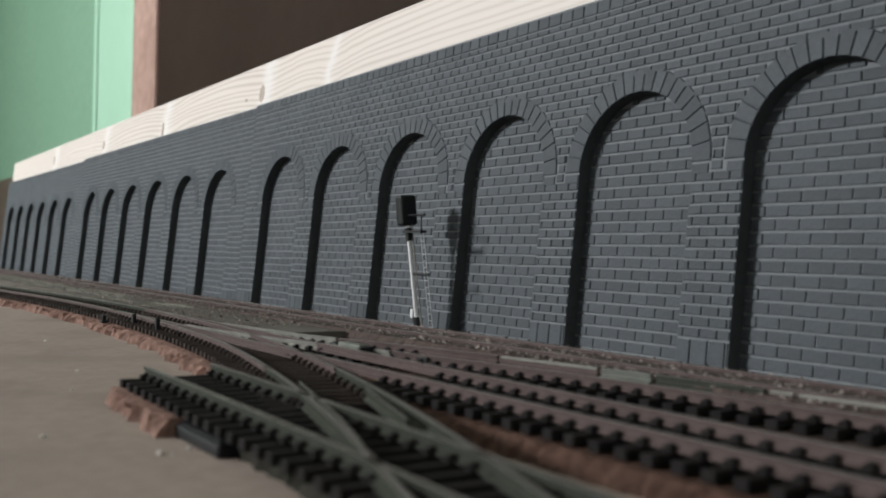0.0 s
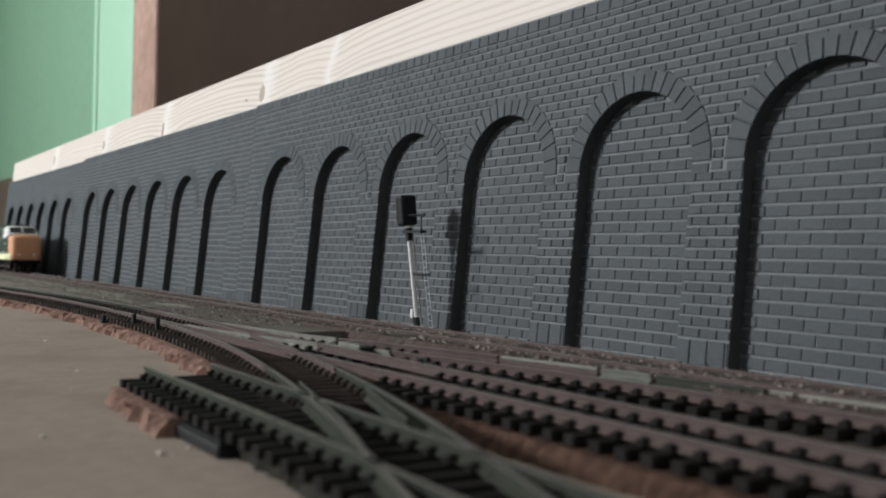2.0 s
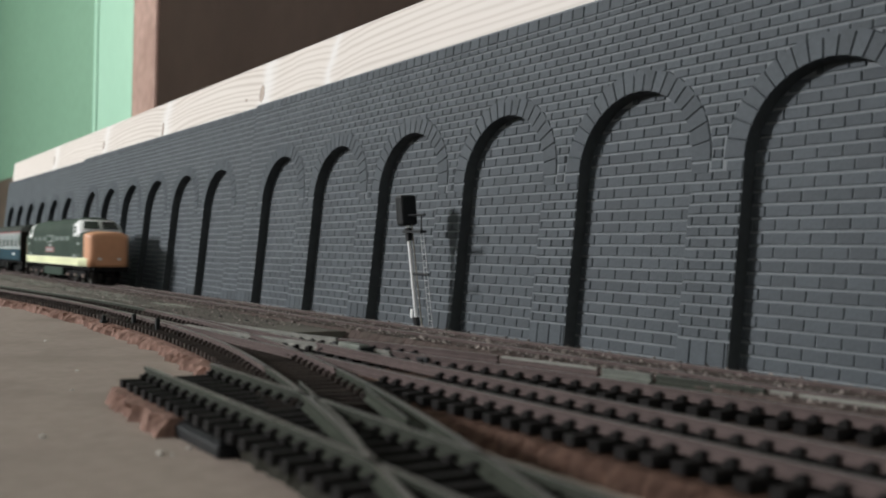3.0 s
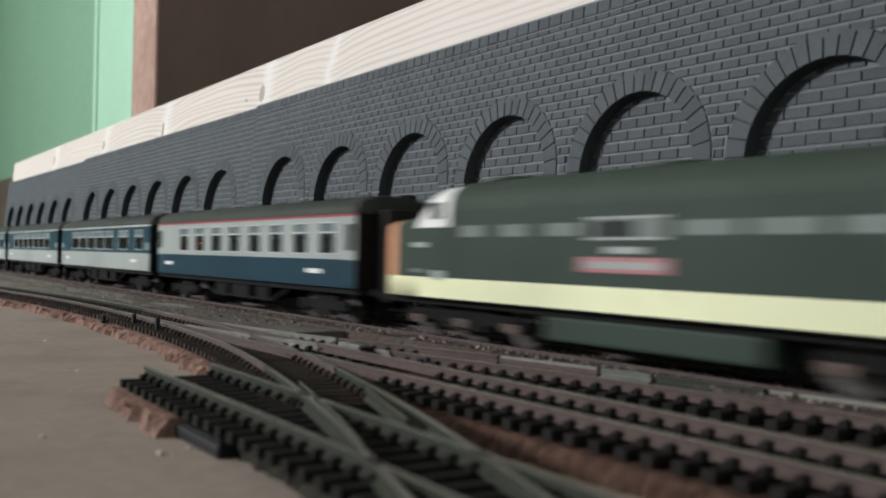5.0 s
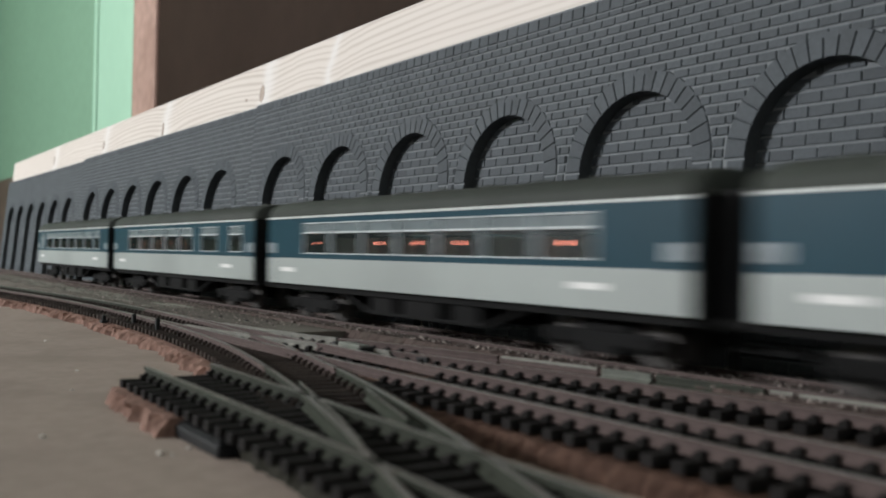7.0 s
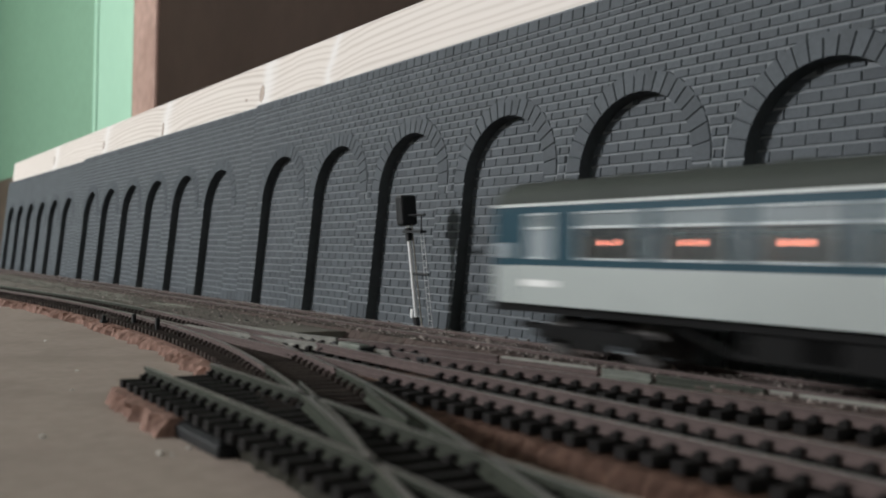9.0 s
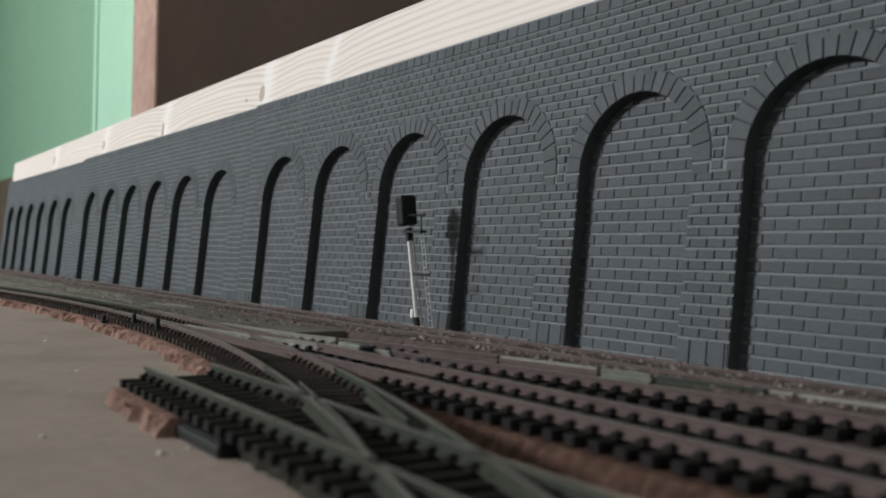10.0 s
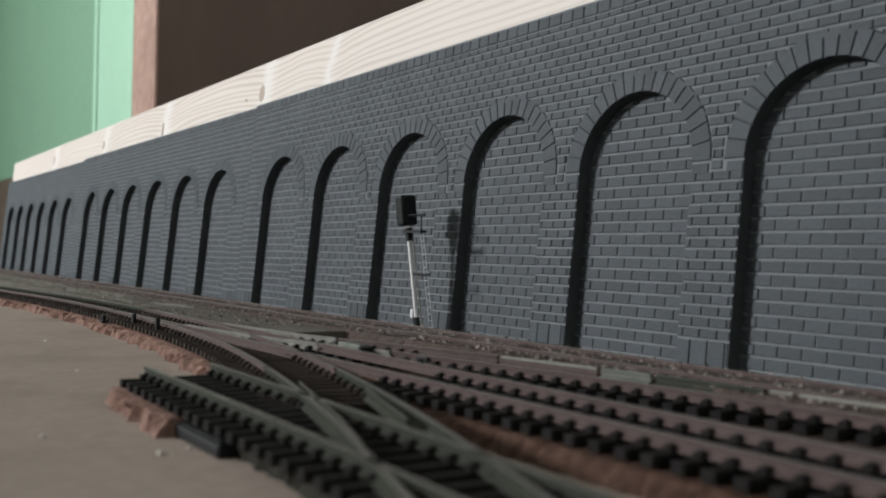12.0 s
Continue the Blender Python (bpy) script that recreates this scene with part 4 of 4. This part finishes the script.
def locomotive():
    """The diesel, 266 mm long, nose at both ends. Its origin is at its rear end."""
    L, hw = 0.266, 0.0177
    th = thing("diesel_locomotive", pose(0, 0, 0), "two-tone green diesel locomotive with orange nose ends", "locomotive")
    prof = [(0.0, 0.0112, 0.0382), (0.0005, 0.0128, 0.0399), (0.0018, 0.0144, 0.0412), (0.005, 0.0160, 0.0422), (0.012, 0.0171, 0.0427), (0.0265, 0.0176, 0.0431), (0.0275, hw, 0.0442), (0.0345, hw, 0.0524), (0.037, hw, 0.0534), (0.0415, hw, 0.0540), (0.0465, hw, 0.0543)]
    secs = [(x, w, z) for x, w, z in prof] + [(0.09, hw, 0.0545), (0.176, hw, 0.0545)] + [(L - x, w, z) for x, w, z in reversed(prof)]
    bm = bmesh.new()
    loft(bm, [ring_at(x, w, 0.0142, min(0.0438, z - 0.0042), z, (0.0212, min(0.0384, z - 0.0054))) for x, w, z in secs])
    for f in bm.faces:
        c = f.calc_center_median()
        e = min(c.x, L - c.x)
        if e < (0.0045 if c.z < 0.0213 else 0.0090) and c.z < 0.0430:
            f.material_index = 2
        elif c.z < 0.0211:
            f.material_index = 4
        elif 0.0268 < e < 0.0462 and 0.0386 < c.z < 0.0522:
            f.material_index = 3
        elif c.z > 0.0445:
            f.material_index = 1
        f.smooth = c.z > 0.0440 or e < 0.03
    part("body", bm, [M["green_body"], M["green_roof"], M["orange"], M["white"], M["lime"]], th)
    for side in (-1, 1):
        for x0, x1 in ((0.0365, 0.0420), (L - 0.0420, L - 0.0365)):
            plate(th, "cab_window", x0 - 0.0012, x1 + 0.0004, 0.0412, 0.0468, "dark_pane", side, hw - 0.0004, 0.0005)
        plate(th, "sole_bar", 0.012, L - 0.012, 0.0138, 0.0143, "under", side, hw - 0.0003, 0.0006)
        for a, b in ((0.0535, 0.0665), (0.075, 0.0885), (0.0965, 0.1105), (0.148, 0.165), (0.1695, 0.187), (0.192, 0.205)):
            plate(th, "side_grille", a, b, 0.0350, 0.0387, "grille", side, hw, 0.0002)
        ew = plate(th, "engine_window", 0.1150, 0.1430, 0.0342, 0.0394, "grille", side, hw, 0.0002)
        plate(ew, "opening", 0.1175, 0.1325, 0.0347, 0.0389, "dark_pane", side, hw + 0.0001, 0.0003)
        for zz in (0.0338, 0.0395):
            plate(ew, "frame_bar", 0.1145, 0.1435, zz, zz + 0.0006, "grey_side", side, hw, 0.0005, "pale window frame bar")
        n0 = plate(th, "nameplate", 0.112, 0.1445, 0.0250, 0.0292, "red", side, hw, 0.0004, "red nameplate with pale lettering")
        plate(n0, "lettering", 0.1145, 0.142, 0.0261, 0.0280, "grey_side", side, hw + 0.0003, 0.0002)
        plate(th, "crest", 0.122, 0.136, 0.0302, 0.0320, "grey_side", side, hw, 0.0002)
        for x0 in (0.020, L - 0.036):
            plate(th, "number_bar", x0 + 0.004, x0 + 0.013, 0.0315, 0.0333, "grey_side", side, hw, 0.0002)
            sx = 0.037 if x0 < 0.1 else L - 0.044
            plate(th, "step_plate", sx, sx + 0.007, 0.0205, 0.0236, "grey_side", side, hw, 0.0005)
            plate(th, "cab_door_rail", x0 + 0.0035, x0 + 0.011, 0.0226, 0.0240, "grille", side, hw, 0.0004)
        for x0 in (0.043, L - 0.0445):
            plate(th, "door_line", x0, x0 + 0.0004, 0.0215, 0.0410, "black", side, hw, 0.0001)
            plate(th, "door_line", x0 + 0.008, x0 + 0.0084, 0.0215, 0.0410, "black", side, hw, 0.0001)
    for e, s in ((0.0, -1), (L, 1)):
        n = bmesh.new()
        box(n, min(e, e - s * 0.0025) + s * 0.0004, max(e, e - s * 0.0025) + s * 0.0004, -0.0108, 0.0108, 0.0152, 0.0350, bevel=0.0006)
        np_ = part("nose_panel", n, M["orange"], th, "orange yellow warning panel on the nose")
        hb = bmesh.new()
        box(hb, e - 0.0002 + s * 0.0004, e + 0.0002 + s * 0.0006, -0.0028, 0.0028, 0.0262, 0.0300)
        part("number_blind", hb, M["orange"], np_)
        for y in (-0.0075, 0.0075):
            part("marker_light", rodded((e + s * 0.0002, y, 0.0205), (e + s * 0.0010, y, 0.0205), 0.0012, 12), M["white"], np_)
        for y0, y1 in ((-0.0138, -0.0014), (0.0014, 0.0138)):
            ws = bmesh.new()
            xa, xb = e - s * 0.0278, e - s * 0.0340
            pts = [(xa - s * -0.0003, y0, 0.0450), (xa - s * -0.0003, y1, 0.0450), (xb - s * -0.0012, y1 * 0.9, 0.0504), (xb - s * -0.0012, y0 * 0.9, 0.0504)]
            lo = [ws.verts.new(p) for p in pts]
            hi = [ws.verts.new((p[0] + s * 0.0007, p[1], p[2] + 0.0006)) for p in pts]
            ws.faces.new(hi)
            for q in range(4):
                ws.faces.new((lo[q], lo[(q + 1) % 4], hi[(q + 1) % 4], hi[q]))
            bmesh.ops.recalc_face_normals(ws, faces=ws.faces[:])
            part("windscreen", ws, M["dark_pane"], th)
        bmm = bmesh.new()
        box(bmm, min(e, e - s * 0.004), max(e, e - s * 0.004), -0.0150, 0.0150, 0.0105, 0.0142, bevel=0.0004)
        part("buffer_beam", bmm, M["under"], th)
        for y in (-0.0115, 0.0115):
            part("buffer", rodded((e, y, 0.0125), (e + s * 0.0062, y, 0.0125), 0.0015, 12, r2=0.0022), M["under"], th)
        part("coupling", boxed(min(e, e + s * 0.006), max(e, e + s * 0.006), -0.002, 0.002, 0.0062, 0.0078), M["under"], th)
    part("underframe", boxed(0.003, L - 0.003, -0.0155, 0.0155, 0.0118, 0.0142), M["under"], th)
    tank = bmesh.new()
    box(tank, 0.094, 0.172, -0.0160, 0.0160, 0.0045, 0.0118, bevel=0.001)
    part("fuel_tank", tank, M["green_body"], th, "dark green fuel tank")
    for x in (0.050, L - 0.050):
        b = bogie(th, x, 0.054, 0.0072, 3)
        for k in (-0.027, 0.0, 0.027):
            for side in (-1, 1):
                y = sorted((side * 0.0138, side * 0.0150))
                part("axle_box", boxed(x + k - 0.0032, x + k + 0.0032, y[0], y[1], 0.0048, 0.0078, bevel=0.0005), M["axle_box"], b, "brown axle box cover")
    for x in (0.062, 0.133, 0.204):
        fan = bmesh.new()
        rod(fan, (x, 0, 0.0540), (x, 0, 0.0550), 0.0085, 24)
        part("roof_fan", fan, M["green_roof"], th)
    return th


loco = locomotive()
GREY_BLUE = ("grey_side", "teal_side", "pale_line")
W1 = [(0.0515 - 0.0070 + 0.0258 * k, 0.0515 + 0.0070 + 0.0258 * k) for k in range(8)]
W2 = [(0.0405 + 0.0264 * k, 0.0405 + 0.0264 * k + 0.0220) for k in range(5)] + [(0.1825, 0.2070), (0.2245, 0.2410)]
W3 = [(0.0405 + 0.0264 * k, 0.0405 + 0.0264 * k + 0.0235) for k in range(7)]
W5 = [(0.0190, 0.0290)] + [(0.0412 + 0.0290 * k, 0.0412 + 0.0290 * k + 0.0235) for k in range(6)] + [(0.2170, 0.2320)]
c1 = coach(("blue_side", "grey_side", "red_line"), "blue and pale grey coach with red cantrail line", W1, (0, 1))
c2 = coach(GREY_BLUE, "blue and pale grey coach with glowing table lamps", W2, (0, 1, 2, 3, 4))
c3 = coach(GREY_BLUE, "blue and pale grey coach with a row of lit tables", W3, (0, 2, 3, 4, 6))
c4 = coach(GREY_BLUE, "blue and pale grey coach with dim table lamps", W2, (0, 1, 2, 3, 4))
c5 = coach(GREY_BLUE, "blue and pale grey rear coach with glowing table lamps", W5, (1, 2, 3, 4, 5, 6), (0,))

RUN = ((0.0, -2.362), (1.5, -1.834), (3.0, -1.3065), (4.0, -0.9440), (4.8, -0.6505), (5.5, -0.4075), (6.5, -0.047), (7.5, 0.3125), (9.0, 0.8525), (10.5, 1.391), (12.0, 1.930))


def motions():
    """The train runs along the track beside the wall at an almost even pace."""
    for th, off in ((loco, 0.274), (c1, 0.0), (c2, -0.272), (c3, -0.544), (c4, -0.816), (c5, -1.088)):
        walk(th, [(t, pose(x + off, Y1, RAIL)) for t, x in RUN])


# ---- single bricks of the wall face and of the blind arches ----
for x, y, z, owner, me in singles:
    b = new("brick", me)
    b.parent = owner
    b.matrix_basis = pose(x, y, z)

motions()
